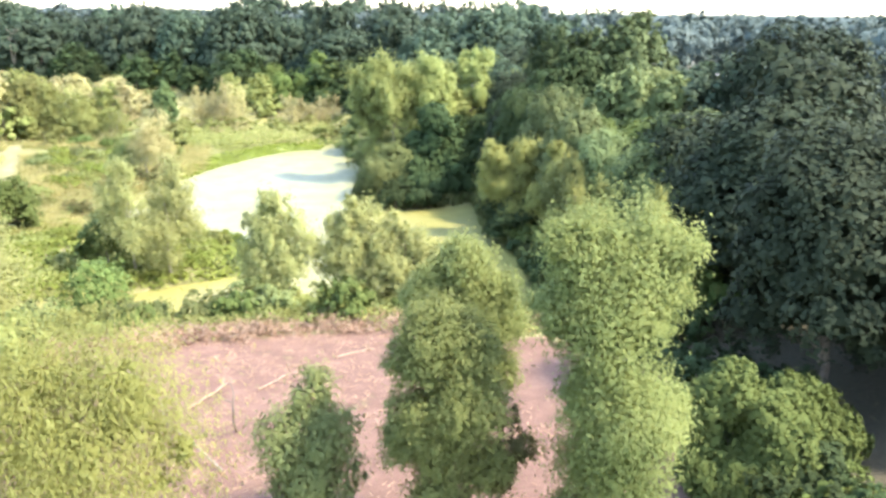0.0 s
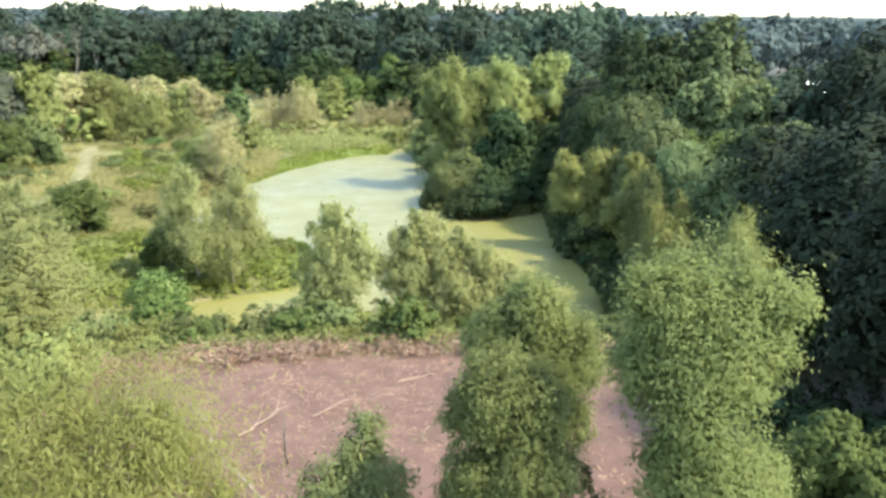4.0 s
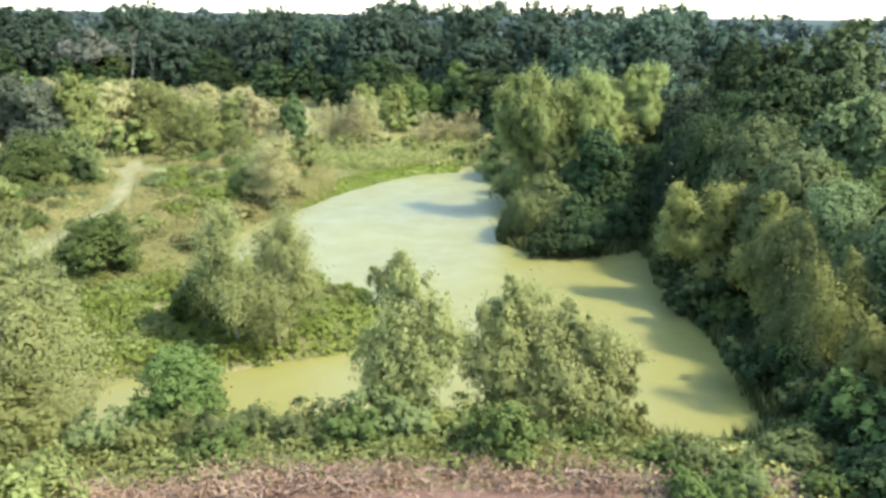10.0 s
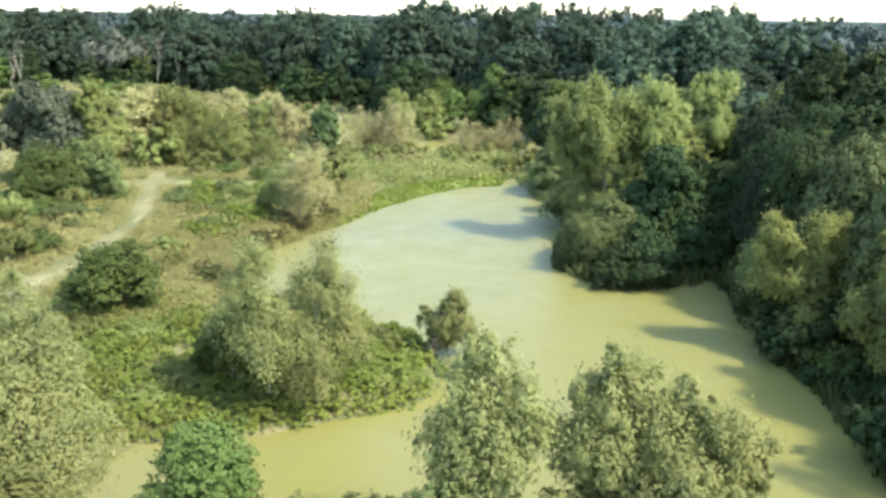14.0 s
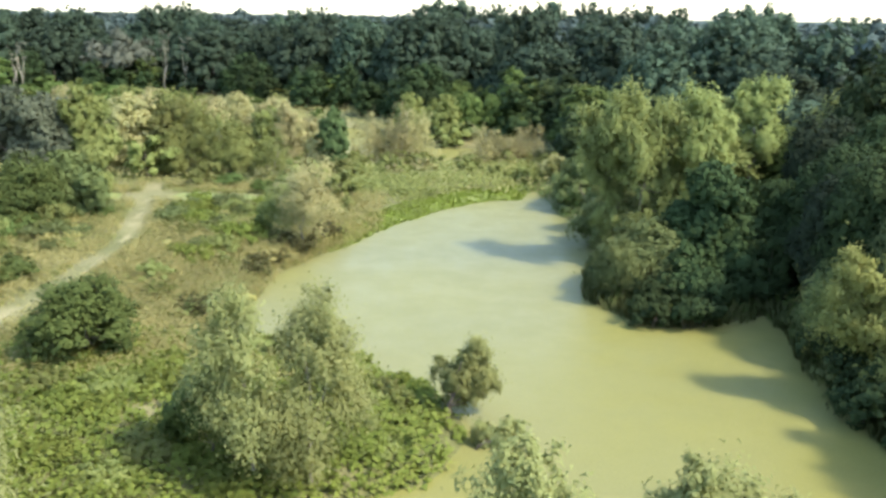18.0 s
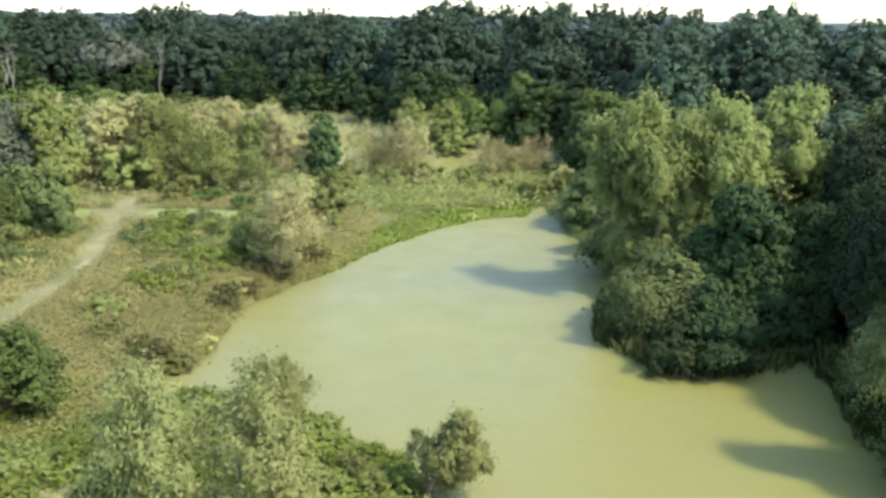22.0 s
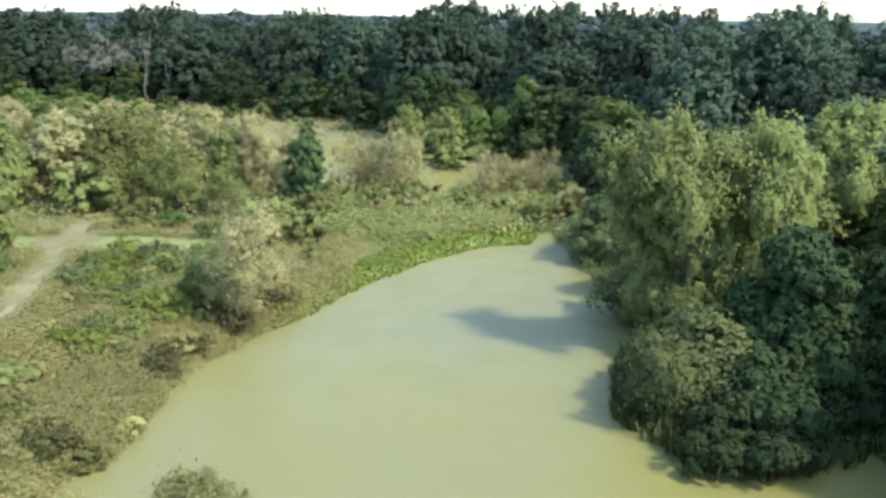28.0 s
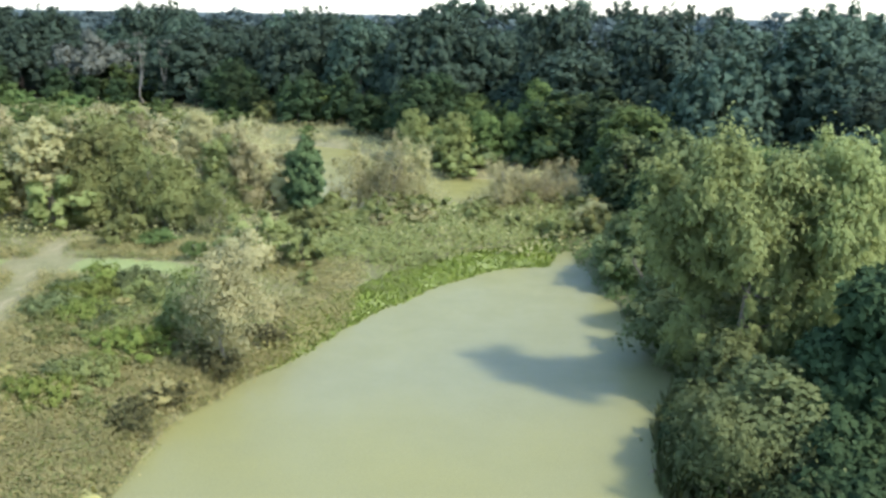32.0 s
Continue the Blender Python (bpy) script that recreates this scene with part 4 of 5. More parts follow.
stand("near_oak", "broadleaf_tree", "leafy grey-green tree over the shaded shore", "leafy trees over the shore",
      ((24.0, 63.4, 9.6, 5.4), (23.6, 56.6, 9.0, 5.2), (24.6, 70.4, 10.4, 5.6), (24.2, 50.4, 8.8, 5.6)), (MIDLEAF,))
stand("near_oak", "broadleaf_tree", "tall mid-green tree behind the willows of the shore", "tall trees behind the shore",
      ((28.5, 54.5, 10.0, 7.0), (28.5, 84.0, 10.8, 7.0)), (MIDLEAF, DARKLEAF))
stand("broadleaf", "broadleaf_tree", "mid-green leafy tree at the edge of the wood", "leafy trees at the wood's edge",
      ((34.6, 71.5, 11.6, 9.0), (27.0, 58.0, 9.0, 7.0), (26.5, 72.0, 7.6, 6.4), (28.0, 80.0, 9.0, 7.5), (27.0, 66.0, 8.2, 6.0), (31.0, 97.7, 10.8, 9.0), (27.0, 96.0, 8.6, 7.0)), (None, OLIVE, OLIVE))
stand("broadleaf", "broadleaf_tree", "mid-green tree before the white house", "trees before the house", ((53.0, 101.5, 7.2, 6.0), (57.0, 103.0, 5.2, 5.0), (50.5, 106.0, 8.0, 6.0), (61.5, 102.5, 5.4, 5.5), (65.0, 104, 7.4, 5.5)), (DARKLEAF, None))
plant("broadleaf", "broadleaf_tree", -34.5, 98.0, 5.6, 5.6, "leafy green tree beside the dirt track", "tree", leaf=BRIGHT)
plant("broadleaf", "broadleaf_tree", -19.0, 69.3, 4.3, 5.0, "dark green bushy tree among dry weeds", "tree")
plant("broadleaf", "broadleaf_tree", -9.1, 48.4, 4.0, 3.8, "dark green bushy tree at the inlet", "tree")
stand("thin", "willow_tree", "half-bare pale willow standing at the back pond", "pale willows at the back pond",
      ((-8.8, 129.6, 6.6, 3.8), (-5.6, 129.2, 7.6, 4.6), (-2.6, 131.0, 6.6, 3.6), (4.6, 129.5, 5.2, 4.4), (8.4, 131.0, 4.6, 4.0), (-7.2, 130.6, 6.0, 3.4), (-3.9, 130.4, 7.0, 3.6), (-19.3, 134.0, 7.3, 4.8), (6.6, 129.8, 4.6, 3.6), (10.5, 133, 5, 4)))
for x, y, tall, broad in ((-26.7, 123.0, 7.5, 7.0), (-23.0, 121.0, 6.5, 6.0), (-30.0, 125.0, 7.5, 6.0), (-34.5, 124.8, 8.0, 7.5), (-39, 128, 7, 7), (-20, 128, 6.5, 5.5),
                          (-28, 134, 7, 7), (-36, 138, 7.5, 7), (-45, 136, 8, 8), (-18, 118, 5.2, 4.6), (-28, 149, 6.4, 6), (-43, 159, 6, 7), (-22, 148, 6.4, 4.5), (-35, 150, 6, 6), (-52, 150, 7, 7), (-22, 140, 6.5, 6), (-16, 137.5, 5, 4.4), (-31.5, 131, 8.2, 6.2), (-41, 143, 7.5, 5.8), (-38, 122, 5.6, 5), (-24, 157, 5.5, 4.4)):
    turn = round(x * 3 + y)
    plant(("young", "thin", "young")[turn % 3], "thicket_tree", x, y, tall, min(broad, tall * 0.8), "pale olive thicket tree in the overgrown field", "tree", "thicket trees in the field", (SHRUB, PALE, PALEGOLD, WILLOW)[turn % 4])
stand("young", "young_tree", "young mid-green tree before the dark wood", "young trees before the wood",
      ((11.3, 163.0, 9.4, 5.0), (3.9, 157.3, 6.4, 5.2), (0.2, 155.6, 6.6, 5.6), (-4.5, 164.0, 6.0, 5.0), (7.6, 158.0, 6.0, 5.0), (17, 160, 8, 6), (20, 150, 8, 6), (17.5, 142, 7.5, 6), (16, 128, 7, 4.6), (19, 121, 8.5, 5)), (OLIVE, SHRUB, OLIVE, None))
own_tree("dead_tree", "ash-grey failing tree before the dark wood", -68.5, 219.0, GREYLEAF, PALEBARK, 9000, 0.6, 0.3,
         ((-68.0, 219.0, 11.8, 3.4), (-72.0, 219.0, 9.8, 3.2), (-63.6, 219.0, 9.8, 3.0), (-68.2, 218.0, 8.2, 3.6), (-74.2, 219.5, 7.6, 2.2), (-62.0, 219.0, 7.6, 2.2)), 951, 0.4, 0.35, 0.0, 0.2, 0.3)
for x, y, tall in ((-56.8, 214.0, 13.5), (-53.0, 215.0, 12.0), (-84.0, 208.0, 11.0), (-87.0, 212.0, 10.0), (-61, 217, 9)):
    plant("snag", "dead_tree", x, y, tall, 2.8, "bare grey snag standing before the dark wood", "tree", "snags before the wood")

for x, y, tall, broad in ((-11.4, 92.6, 1.7, 2.6), (-13.6, 86.4, 1.6, 2.2), (-15.2, 77.6, 1.4, 2.2), (-9.8, 96.4, 1.5, 2.4), (-12.9, 89.4, 1.2, 1.8)):
    plant("twiggy", "twiggy_shrub", x, y, tall, broad, "dark brown twiggy shrub at the pond's waterline", "shrub", "twiggy shrubs along the shore")
plant("dome", "broadleaf_tree", 39.0, 90.0, 16.4, 13.0, "wide domed green tree over the wood", "tree", leaf=WOODGREEN)
plant("dome", "oak_tree", 33.0, 93.0, 14.8, 9.5, "dark domed tree over the wood", "tree", leaf=DARKLEAF)
for x, y, tall, broad in ((3, 268, 21.6, 20), (16, 262, 19.8, 16), (28, 258, 20.4, 17), (40, 256, 20.4, 17), (52, 256, 20, 16), (61, 258, 19.4, 13), (48, 160, 18.6, 13),
                          (41, 150, 18.0, 12), (-62, 250, 18.8, 18), (-36, 245, 17.5, 14), (-84, 238, 17.5, 14), (75, 190, 17.3, 15), (92, 219, 17.2, 14), (-20, 236, 16.6, 13)):
    plant("dome", "oak_tree", x, y, tall, broad, "tall domed oak rising over the wood", "tree", "tall oaks of the wood")

# ---- the wood ----
for k in range(420):
    x, y = random.uniform(-110, 26), random.uniform(120, 232)
    if -3 < float(outline_distance(x, y, WOODS)) < 9 and pond_distance(x, y) > 3:
        tall = random.uniform(4.5, 9.5)
        plant("edge", "edge_tree", x, y, tall, tall * random.uniform(0.7, 1.0), "mid-green young tree along the foot of the wood", "tree", "young trees along the wood", random.choice((BROAD, DARKLEAF, DARKLEAF, DARKLEAF)))
HOUSE = (74.0, 133.0)


def yard(x, y):
    """Open ground round the house and along its drive."""
    return math.hypot(x - HOUSE[0], y - HOUSE[1]) < 9 or (93 < y < HOUSE[1] and abs(x - 0.556 * y) < 5)


for gy in np.arange(-10, 262, 10.4):
    for gx in np.arange(-150, 96, 10.4):
        x, y = gx + random.uniform(-3, 3), gy + random.uniform(-3, 3)
        d = float(outline_distance(x, y, WOODS))
        if not -30 < d < -2 or (y < 30 and x > 45) or (y < 46 and x < 23) or x < -1.05 * y * 0.55 - 15 or yard(x, y):
            continue
        far = max(0.0, min(1.0, (y - 95) / 65))
        tall = random.uniform(8.5, 13.5) * (1 - far) + random.uniform(11.5, 18.8) * far
        if d > -7 and y < 150:
            tall *= random.uniform(0.6, 0.85)
        leaf = random.choice((OAK, SHADEDOAK, DARKLEAF)) if y < 130 else OAK
        plant(("dome" if y > 130 else "oak") if tall > 8 and (d > -14 or y > 130) else "edge", "oak_tree", x, y, tall, random.uniform(8.5, 12.5) * (0.7 + 0.75 * far), "dark green broad-crowned tree of the wood", "tree", "trees of the wood", leaf)


def far_woods():
    """The wood further back: crowns of coarse leaf clumps, then a lumpy sheet of canopy out to the horizon."""
    rng = np.random.default_rng(500)
    vs, fs, ns, n = [], [], [], 0
    for gy in np.arange(-10, 480, 10.0):
        for gx in np.arange(-260, 330, 10.0):
            x, y = gx + rng.uniform(-4, 4), gy + rng.uniform(-4, 4)
            d = float(outline_distance(x, y, WOODS))
            if d > -29 or abs(x) > 0.62 * y + 60 or d < -150 or yard(x, y):
                continue
            tall = rng.uniform(12.5, 18.2) + (3.0 if math.hypot(x - 4, y - 285) < 16 else 0) + (2.0 if math.hypot(x - 75, y - 230) < 14 else 0) + 0.003 * max(0, y - 200)
            w = rng.uniform(5.5, 8.5)
            blobs = []
            for k in range(10):
                g, a = (k + 0.4) / 10, k * 2.39996 + x
                rr = w * rng.uniform(0.26, 0.38)
                blobs.append((x + math.cos(a) * w * 0.8 * math.sqrt(g), y + math.sin(a) * w * 0.8 * math.sqrt(g), tall - rr - 0.55 * w * g * g + rng.normal() * 0.3, rr, rr, rr * 0.95))
            v, f, soft = blob_leaves(rng, blobs, 560 if y < 330 else 220, 0.95 if y < 330 else 1.5, 0.75 if y < 330 else 1.1, 0, 0.75, 0.25, 0.4, 0.06, 0.36, 14, 0.12)
            vs.append(v)
            ns.append(soft)
            fs.append(f + n)
            n += len(v)
    me = mesh_of("far_woods", np.concatenate(vs), np.concatenate(fs), HAZEOAK, normals=np.concatenate(ns))
    return tagged(new("far_woods", me), "dark green canopy of the wood stretching back", "woods", kind="stuff")


far_woods()


def distant_canopy():
    rng = np.random.default_rng(501)
    gx, gy = np.linspace(-2600, 2600, 240), 360 + 3400 * np.linspace(0, 1, 70) ** 1.8
    x, y = [a.ravel() for a in np.meshgrid(gx, gy)]
    x = x + rng.normal(size=x.shape) * 5
    z = 14.0 + 1.6 * waves(x * 0.05, y * 0.05) + rng.uniform(-1.2, 1.8, x.shape) + 0.0012 * (y - 360)
    nx, ny = len(gx), len(gy)
    i = (np.arange(ny - 1)[:, None] * nx + np.arange(nx - 1)[None]).ravel()
    me = mesh_of("distant_woods", np.stack([x, y, z], 1), np.stack([i, i + 1, i + 1 + nx, i + nx], 1), HAZEOAK)
    return tagged(new("distant_woods", me), "level dark wooded horizon", "woods", kind="stuff")


distant_canopy()

# ---- shrubs, vines and weeds ----
def free_at(x, y, pond=0.3, track=3.0):
    return (pond_distance(x, y) > pond and outline_distance(x, y, TRACK, False) > track and outline_distance(x, y, CLEARING) > -0.3
            and not (math.hypot((x + 25.5) / 9, (y - 109) / 2.4) < 1))


def scatter(count, x0, x1, y0, y1, kind, name, tall, broad, label, leaves, group, test=None, pond=0.3):
    made, tries = 0, 0
    while made < count and tries < count * 12:
        tries += 1
        x, y = random.uniform(x0, x1), random.uniform(y0, y1)
        if not free_at(x, y, pond) or (test and not test(x, y)):
            continue
        h = random.uniform(*tall)
        plant(kind, name, x, y, h, h * random.uniform(*broad), label, "shrub", group, random.choice(leaves), 0.08)
        made += 1


scatter(14, -2, 9.2, 43.6, 47.2, "shrub", "shrub", (1.3, 2.6), (1.0, 1.4), "olive shrub under the willows of the near bank", (OLIVE, WILLOW, SHRUB), "shrubs under the willows")
scatter(28, -16, 8.5, 41.6, 46.5, "shrub", "shrub", (0.9, 2.3), (1.0, 1.5), "green shrub on the bank before the pond", (SHRUB, OLIVE, BROAD, WILLOW, OLIVE), "shrubs on the near bank")
scatter(26, -14, -1, 57.5, 71, "shrub", "shrub", (0.7, 1.3), (1.1, 1.5), "olive shrub on the overgrown spit", (SHRUB, VINE, WILLOW), "shrubs on the spit")
scatter(46, -24, -2, 55.5, 72, "vine", "vine_mound", (0.6, 1.1), (2.4, 3.6), "bright green mound of vines on the spit", (VINE, VINE, SHRUB), "vine mounds on the spit")
scatter(36, -48, -15, 44, 100, "shrub", "shrub", (1.1, 2.8), (1.0, 1.4), "olive-green shrub in the weedy field", (SHRUB, SHRUB, OLIVE, WILLOW), "shrubs in the field", lambda x, y: not (-24 < x < -11 and 71 < y < 95))
scatter(26, -26, -16, 88, 108, "vine", "vine_mound", (0.8, 1.6), (1.8, 2.8), "olive-green bramble mound beside the track", (SHRUB, OLIVE, VINE), "brambles by the track")
scatter(70, -75, -8, 106, 170, "far_shrub", "shrub", (1.8, 4.5), (1.0, 1.5), "pale olive shrub in the overgrown field", (PALE, PALE, SHRUB, WILLOW), "shrubs in the far field")
scatter(46, -100, -20, 165, 215, "far_shrub", "scrub", (1.8, 4.0), (1.2, 1.8), "green shrub at the foot of the wood", (SHRUB, BROAD), "shrubs before the wood")
scatter(26, -4, 14, 150, 182, "far_shrub", "scrub", (2.0, 4.0), (1.2, 1.7), "green shrub on the back pond's far shore", (SHRUB, BROAD, OLIVE), "shrubs behind the back pond")
scatter(48, -14, 22, 119, 131, "far_shrub", "shrub", (1.2, 2.4), (1.2, 1.7), "grey-green shrub on the bank between the ponds", (SHRUB, WILLOW, PALE), "shrubs between the ponds")
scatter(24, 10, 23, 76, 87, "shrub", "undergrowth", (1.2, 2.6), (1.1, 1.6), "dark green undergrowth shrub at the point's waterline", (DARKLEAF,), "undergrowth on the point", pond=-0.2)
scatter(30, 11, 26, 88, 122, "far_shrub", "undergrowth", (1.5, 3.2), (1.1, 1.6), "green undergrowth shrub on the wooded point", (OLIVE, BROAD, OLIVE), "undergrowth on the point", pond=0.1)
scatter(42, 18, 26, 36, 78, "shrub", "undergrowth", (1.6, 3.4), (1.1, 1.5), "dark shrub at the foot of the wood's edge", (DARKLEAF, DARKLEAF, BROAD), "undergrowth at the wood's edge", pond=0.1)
scatter(14, 5.5, 15.5, 36.8, 41, "shrub", "shrub", (0.6, 1.3), (1.2, 1.7), "low olive shrub along the clearing's rim", (OLIVE, BROAD, OLIVE), "shrubs along the clearing's rim")
scatter(9, 8.5, 15, 40.4, 45, "shrub", "shrub", (0.5, 1.0), (1.2, 1.7), "low green shrub on the bank before the pond", (OLIVE, BROAD), "shrubs on the near bank")
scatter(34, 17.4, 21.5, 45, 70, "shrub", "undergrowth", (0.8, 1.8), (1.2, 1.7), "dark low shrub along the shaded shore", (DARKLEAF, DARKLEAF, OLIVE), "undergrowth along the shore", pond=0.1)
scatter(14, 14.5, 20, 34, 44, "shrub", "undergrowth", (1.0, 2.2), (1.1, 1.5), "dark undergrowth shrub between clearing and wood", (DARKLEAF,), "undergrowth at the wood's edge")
scatter(40, 12.4, 22, 84, 118, "young", "bush", (2.4, 5.4), (0.8, 1.2), "olive leafy bush under the tall willows", (OLIVE, OLIVE, BROAD), "bushes under the willows", pond=0.3)
scatter(16, -32, -13, 24, 46, "young", "thicket_tree", (2.6, 4.8), (0.9, 1.2), "pale green bushy tree beside the clearing", (PALE, WILLOW, SHRUB), "bushy trees beside the clearing")
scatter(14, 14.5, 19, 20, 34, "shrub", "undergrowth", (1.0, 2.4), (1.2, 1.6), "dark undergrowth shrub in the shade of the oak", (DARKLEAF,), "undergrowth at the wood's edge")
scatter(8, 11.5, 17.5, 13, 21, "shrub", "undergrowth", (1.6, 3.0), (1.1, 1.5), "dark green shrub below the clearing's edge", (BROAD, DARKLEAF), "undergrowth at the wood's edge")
scatter(26, -40, 13, -6, 46, "far_shrub", "shrub", (1.0, 2.6), (1.1, 1.6), "olive shrub in the rough growth round the clearing", (SHRUB, OLIVE, WILLOW), "shrubs in the rough growth", lambda x, y: x < -13 or y < 11)
scatter(14, -16, -9, 20, 40, "shrub", "shrub", (1.5, 3.0), (1.0, 1.4), "light green shrub beside the clearing", (SHRUB, WILLOW), "shrubs beside the clearing")


scatter(90, -44, -9, 70, 112, "far_shrub", "herb_clump", (0.6, 1.3), (1.2, 2.2), "straw-coloured clump of tall dry herbs in the field", (STRAW, SHRUB, STRAW, SHRUB), "herb clumps in the field")
scatter(40, -40, -12, 78, 116, "shrub", "bramble", (0.8, 1.7), (1.4, 2.4), "olive bramble mound in the weedy field", (SHRUB, OLIVE, BROAD), "brambles in the field", lambda x, y: waves(x * 0.5, y * 0.5) > 0 and (y > 92 or x < -26))


def weeds(name, label, material, count, x0, x1, y0, y1, tall, test, seed, blades=7, long=0.22, wide=0.12, upright=False):
    """Low growth over an area: loose leafy tufts, or upright blades, as one sheet."""
    rng = np.random.default_rng(seed)
    x, y = rng.uniform(x0, x1, count * 3), rng.uniform(y0, y1, count * 3)
    keep = test(x, y)
    x, y = x[keep][:count], y[keep][:count]
    n = len(x) * blades
    top = np.repeat(rng.uniform(tall[0], tall[1], len(x)), blades)
    x, y = np.repeat(x, blades) + rng.normal(size=n) * 0.06, np.repeat(y, blades) + rng.normal(size=n) * 0.06
    z = height(x, y)
    soft = None
    if upright:
        base = np.stack([x, y, z - 0.05], 1)
        a, b = rng.uniform(0, 6.28, n), rng.uniform(0, 6.28, n)
        tip = base + np.stack([np.cos(a) * 0.35 * top, np.sin(a) * 0.35 * top, top], 1)
        side = np.stack([np.cos(b), np.sin(b), 0 * b], 1) * wide
        mid = base * 0.45 + tip * 0.55
        v = np.stack([base, mid + side, tip, mid - side], 1).reshape(-1, 3)
        f = np.arange(len(v)).reshape(-1, 4)
        soft = np.tile((0.0, 0.0, 1.0), (len(v), 1))
    else:
        out = unit(rng.normal(size=(n, 3)) + np.array([0, 0, 0.4]))
        out[:, 2] = np.abs(out[:, 2])
        centre = np.stack([x, y, z], 1) + out * (np.clip(top * 0.75, 0.2, 0.8) * np.array([[1], [1], [0]]) + top * np.array([[0], [0], [1]])).T
        soft = unit(out * 0.6 + np.array([0, 0, 0.8]))
        v, f, soft = leaf_arrays(rng, centre, unit(soft + rng.normal(size=(n, 3)) * 0.3), long, wide, 0, soft)
    return tagged(new(name, mesh_of(name, v, f, material, normals=soft)), label, "weeds", kind="stuff")


def field(x, y):
    return (pond_distance(x, y) > 0.15) & (outline_distance(x, y, TRACK, False) > 1.0) & (outline_distance(x, y, CLEARING) > 0) & (outline_distance(x, y, WOODS) > 0) & (np.hypot((x + 25.5) / 9, (y - 109) / 2.4) > 0.95)


weeds("dry_weeds", "straw-brown dry weeds in the field", STRAW, 18000, -46, -6, 66, 116, (0.25, 0.9),
      lambda x, y: field(x, y) & (waves(x * 0.6, y * 0.6) > -0.15), 601, 11, 0.14, 0.07)
weeds("green_weeds", "rough olive-green weeds in the field", SHRUB, 16000, -50, -2, 44, 122, (0.15, 0.55),
      lambda x, y: field(x, y) & (waves(x * 0.6, y * 0.6) < 0.3), 602, 11, 0.14, 0.07)
weeds("shore_weeds", "brown-green weeds down to the pond's edge", STRAW, 9000, -24, -9, 70, 98, (0.2, 0.75), field, 608, 13, 0.13, 0.055)
weeds("shore_herbs", "olive herbs down to the pond's edge", SHRUB, 2600, -24, -6, 70, 106, (0.2, 0.7), field, 609, 12, 0.15, 0.06)
weeds("far_weeds", "tall pale weeds beyond the track", PALE, 12000, -90, 16, 116, 212, (0.4, 1.4), field, 603, 6, 0.3, 0.14)
weeds("reeds", "bright green reeds along the far shore", REED, 12000, -12, 11, 94, 123, (0.08, 0.22),
      lambda x, y: (pond_distance(x, y) > -0.25) & (pond_distance(x, y) < 3.0) & (x < 8.6), 604, 5, wide=0.06, upright=True)
weeds("near_weeds", "pale green rough weeds round the clearing", SHRUB, 9000, -44, 15, -8, 46, (0.2, 0.8), field, 612, 6, 0.26, 0.12)
weeds("near_straw", "dry straw-coloured weeds round the clearing", STRAW, 6000, -44, 15, -8, 46, (0.2, 0.7), lambda x, y: field(x, y) & (waves(x * 0.6, y * 0.6) > 0), 613, 6, 0.24, 0.10)
weeds("bank_herbs", "tall grey-green weeds between the ponds", WILLOW, 5200, -14, 20, 112, 133, (0.4, 1.3), lambda x, y: field(x, y) & (pond_distance(x, y) > 2.4), 611, 6, 0.34, 0.12)
weeds("bank_weeds", "tangled weeds along the near bank", SHRUB, 3000, -16, 16, 40, 47.5, (0.2, 0.7), field, 605)
weeds("shore_grass", "rough green grass along the wooded shore", BROAD, 3500, 8, 24, 44, 122, (0.25, 0.8),
      lambda x, y: (pond_distance(x, y) > 0) & (pond_distance(x, y) < 2.0), 606)
weeds("shore_fringe", "pale olive grass fringe along the point's waterline", OLIVE, 3400, 8, 24, 46, 104, (0.5, 1.3),
      lambda x, y: (pond_distance(x, y) > -0.35) & (pond_distance(x, y) < 0.9), 614, 6, wide=0.05, upright=True)
weeds("spit_weeds", "lush green vines and weeds over the spit", VINE, 4000, -24, 0, 55, 74, (0.2, 0.7), field, 607, 6, 0.26, 0.18)


# ---- dead wood ----
def fallen(name, start, end, thick, label, forks=3, seed=0, bark=DEADWOOD, bend=0.08, lift=0.0):
    """A dead branch or log lying from one place to another, with stubs of its side branches."""
    rng = np.random.default_rng(700 + seed)
    root = new(name)
    root.location = (start[0], start[1], at(start[0], start[1]))
    z = at(end[0], end[1]) - root.location.z + lift
    path = limb_path(rng, (0, 0, thick * 0.7), (end[0] - start[0], end[1] - start[1], z + thick * 0.7), bend, 7)
    v, f = tube_arrays(path, np.linspace(thick, thick * 0.35, 7), 7)
    stem = new("stem", mesh_of("stem", v, f, bark, True))
    stem.parent = root
    for k in range(forks):
        q = path[rng.integers(2, 6)]
        reach = np.linalg.norm(path[-1] - path[0]) * rng.uniform(0.15, 0.35)
        way = unit((rng.normal(size=3) + np.array([0, 0, 0.7]))[None])[0] * reach
        v, f = tube_arrays(limb_path(rng, q, q + way, 0.12, 4), np.linspace(thick * 0.5, thick * 0.15, 4), 5)
        fork = new("side_branch", mesh_of("side_branch", v, f, bark, True))
        fork.parent = stem
    return tagged(root, label, "branch")


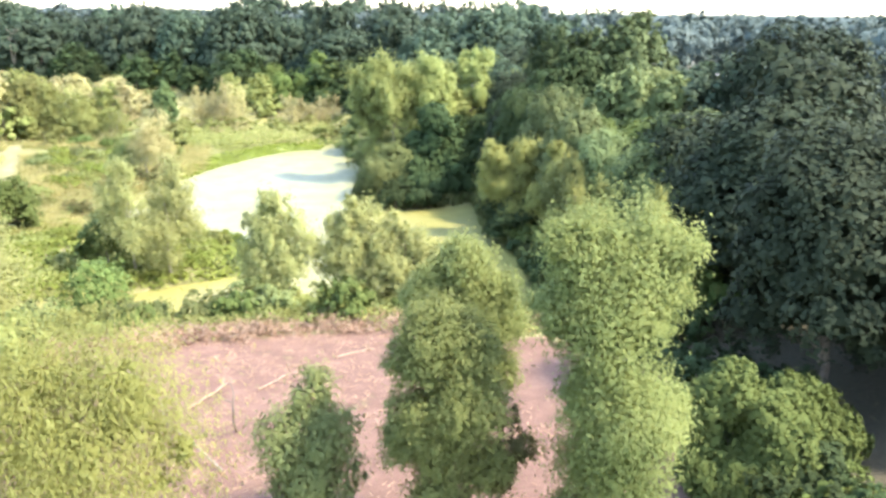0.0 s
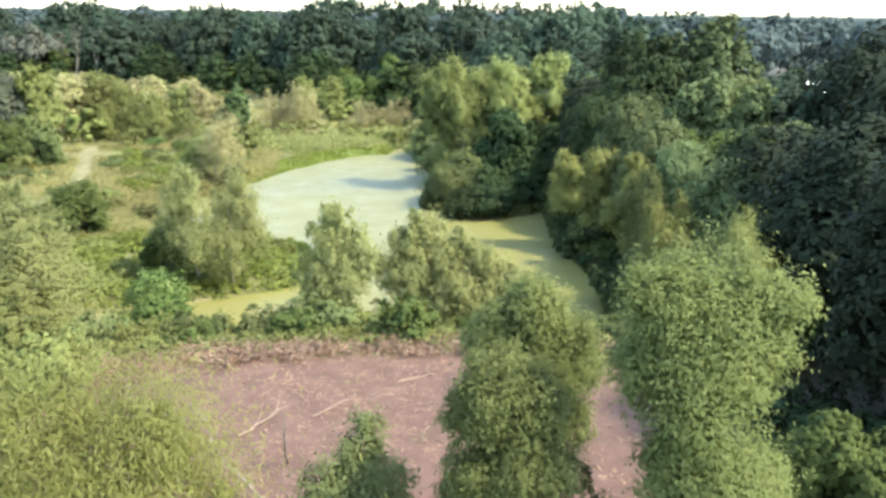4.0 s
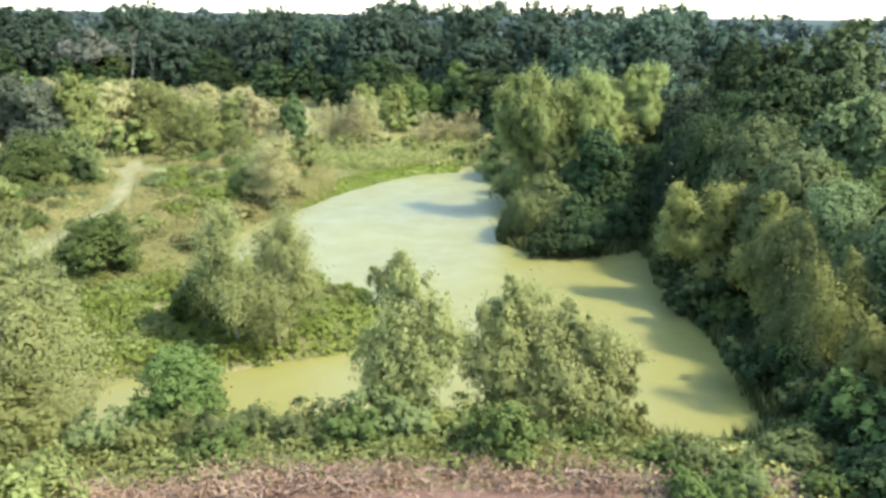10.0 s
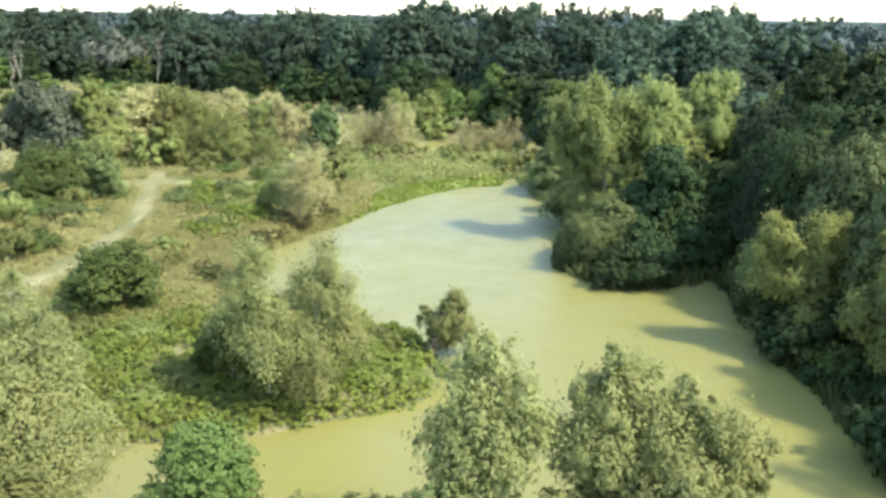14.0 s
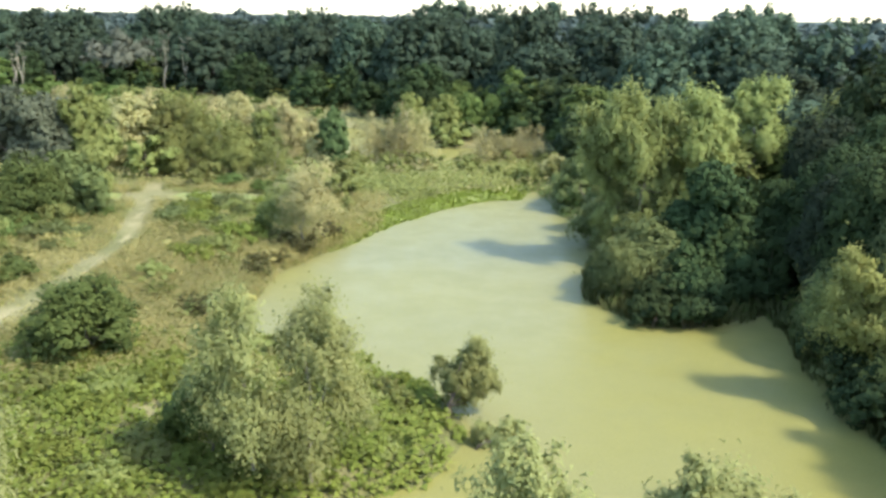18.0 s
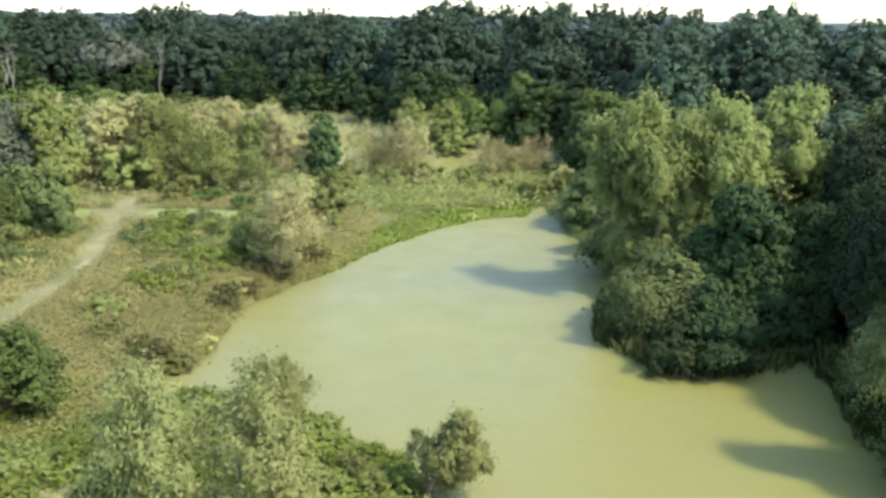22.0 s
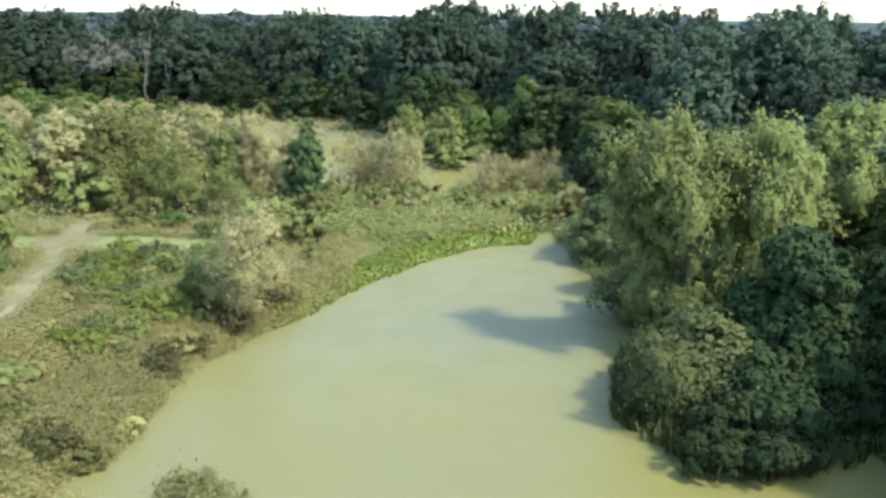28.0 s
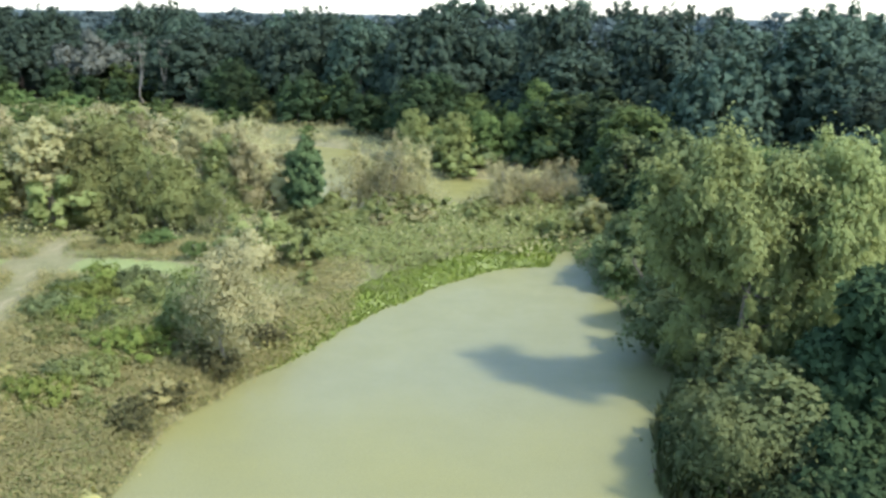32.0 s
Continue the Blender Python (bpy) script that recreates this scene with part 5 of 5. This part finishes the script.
fallen("log", (9.8, 84.9), (7.4, 84.5), 0.08, "grey log lying in the pond by the point", 1, 1, lift=0.25)
fallen("fallen_tree", (12.6, 81.4), (15.2, 82.4), 0.13, "pale fallen trunk leaning in the point's undergrowth", 2, 2, PALEBARK, lift=2.2)
fallen("leaning_limb", (13.6, 104.5), (12.0, 106.6), 0.08, "bare grey limb leaning at the wooded shore", 3, 3, BARK, lift=2.6)
fallen("fallen_branch", (-3.2, 32.2), (-1.4, 34.6), 0.05, "bare grey branch lying on the mulched clearing", 4, 4)
fallen("fallen_branch", (-0.5, 33.5), (1.2, 35.6), 0.04, "bare grey branch lying on the mulched clearing", 3, 5)
fallen("fallen_branch", (3.0, 36.5), (5.2, 37.6), 0.05, "bare grey branch lying on the mulched clearing", 4, 6)
fallen("dead_sapling", (-1.3, 29.9), (-1.4, 30.2), 0.05, "thin dark dead sapling standing on the mulched clearing", 2, 7, BARK, bend=0.12, lift=1.9)
fallen("fallen_branch", (-1.7, 27.1), (-5.7, 34.8), 0.04, "long thin pale branch lying at the clearing's edge", 3, 9, PALEBARK)
fallen("dead_branch", (14.5, 51.0), (12.4, 49.2), 0.06, "bare branch at the pond's near corner", 3, 8, lift=0.8)


def make_brush(seed):
    """A heap of cut brush: crossed sticks and withered leaves."""
    rng = np.random.default_rng(seed)
    vs, fs, n = [], [], 0
    for _ in range(46):
        p = np.array([rng.normal() * 0.7, rng.normal() * 0.45, rng.uniform(0.05, 0.45)])
        way = unit((rng.normal(size=3) * np.array([1, 0.8, 0.35]))[None])[0] * rng.uniform(0.5, 1.3)
        v, f = tube_arrays(limb_path(rng, p - way / 2, p + way / 2, 0.1, 3), (0.028, 0.022, 0.010), 3)
        vs.append(v)
        fs.append(f + n)
        n += len(v)
    parts = [("tangle", mesh_of("tangle", np.concatenate(vs), np.concatenate(fs), DEADWOOD))]
    p = np.stack([rng.normal(size=900) * 0.75, rng.normal(size=900) * 0.5, np.abs(rng.normal(size=900)) * 0.28], 1)
    v, f, _ = leaf_arrays(rng, p, unit(rng.normal(size=(900, 3)) + np.array([0, 0, 0.8])), 0.2, 0.055)
    parts.append(("dead_leaves", mesh_of("dead_leaves", v, f, BRUSH)))
    return Plant(parts, v)


PROTO["brush"] = [make_brush(s) for s in (801, 802, 803)]
for k in range(26):
    x = -11.5 + k * 1.02 + random.uniform(-0.3, 0.3)
    y = 40.4 - 0.011 * (x - 1) ** 2 + random.uniform(-0.5, 0.35)
    plant("brush", "brush_pile", x, y, random.uniform(0.4, 0.85), random.uniform(1.6, 2.8), "tan heap of cut brush edging the clearing", "brush", "brush heaps round the clearing")


def litter():
    """Shredded wood strewn over the clearing."""
    rng = np.random.default_rng(810)
    x, y = rng.uniform(-13, 15, 16000), rng.uniform(15, 41, 16000)
    keep = (outline_distance(x, y, CLEARING) < 0.4) & (waves(x * 1.3, y * 1.3) + rng.normal(size=x.shape) * 0.35 > -0.1)
    p = np.stack([x, y, height(x, y) + 0.03], 1)[keep][:5200]
    v, f, _ = leaf_arrays(rng, p, unit(rng.normal(size=(len(p), 3)) * 0.22 + np.array([0, 0, 1.0])), 0.34, 0.036)
    return tagged(new("wood_litter", mesh_of("wood_litter", v, f, BRUSH)), "shredded pinkish wood litter over the clearing", "litter", kind="stuff")


litter()


def house():
    """A pale-roofed house among the trees."""
    root = new("house")
    gx, gy = HOUSE
    root.matrix_basis = pose(gx, gy, at(gx, gy), 0, 0, 25)
    boxes = {"wall": (-4.5, -3.2, 0.0, 4.5, 3.2, 4.8)}
    for part_name, (x0, y0, z0, x1, y1, z1) in boxes.items():
        bm = bmesh.new()
        bmesh.ops.create_cube(bm, size=1.0)
        for v in bm.verts:
            v.co = (x1 if v.co.x > 0 else x0, y1 if v.co.y > 0 else y0, z1 if v.co.z > 0 else z0)
        me = bpy.data.meshes.new(part_name)
        bm.to_mesh(me)
        bm.free()
        me.materials.append(WHITEWALL)
        new(part_name, me).parent = root
    for side in (-1, 1):
        verts = [(-5.0, side * 3.7, 4.6), (5.0, side * 3.7, 4.6), (5.0, 0, 7.0), (-5.0, 0, 7.0), (-5.0, side * 3.7, 4.45), (5.0, side * 3.7, 4.45), (5.0, 0, 6.85), (-5.0, 0, 6.85)]
        faces = [(0, 1, 2, 3), (7, 6, 5, 4), (0, 4, 5, 1), (3, 2, 6, 7), (1, 5, 6, 2), (0, 3, 7, 4)]
        new("roof_slope", mesh_of("roof_slope", verts, faces, WHITEWALL)).parent = root
    for end in (-1, 1):
        verts = [(end * 4.5, -3.2, 4.8), (end * 4.5, 3.2, 4.8), (end * 4.5, 0, 6.8), (end * 4.35, -3.2, 4.8), (end * 4.35, 3.2, 4.8), (end * 4.35, 0, 6.8)]
        new("gable", mesh_of("gable", verts, [(0, 1, 2), (5, 4, 3)], WHITEWALL)).parent = root
    return tagged(root, "white house with a pale metal roof among trees", "house")


house()
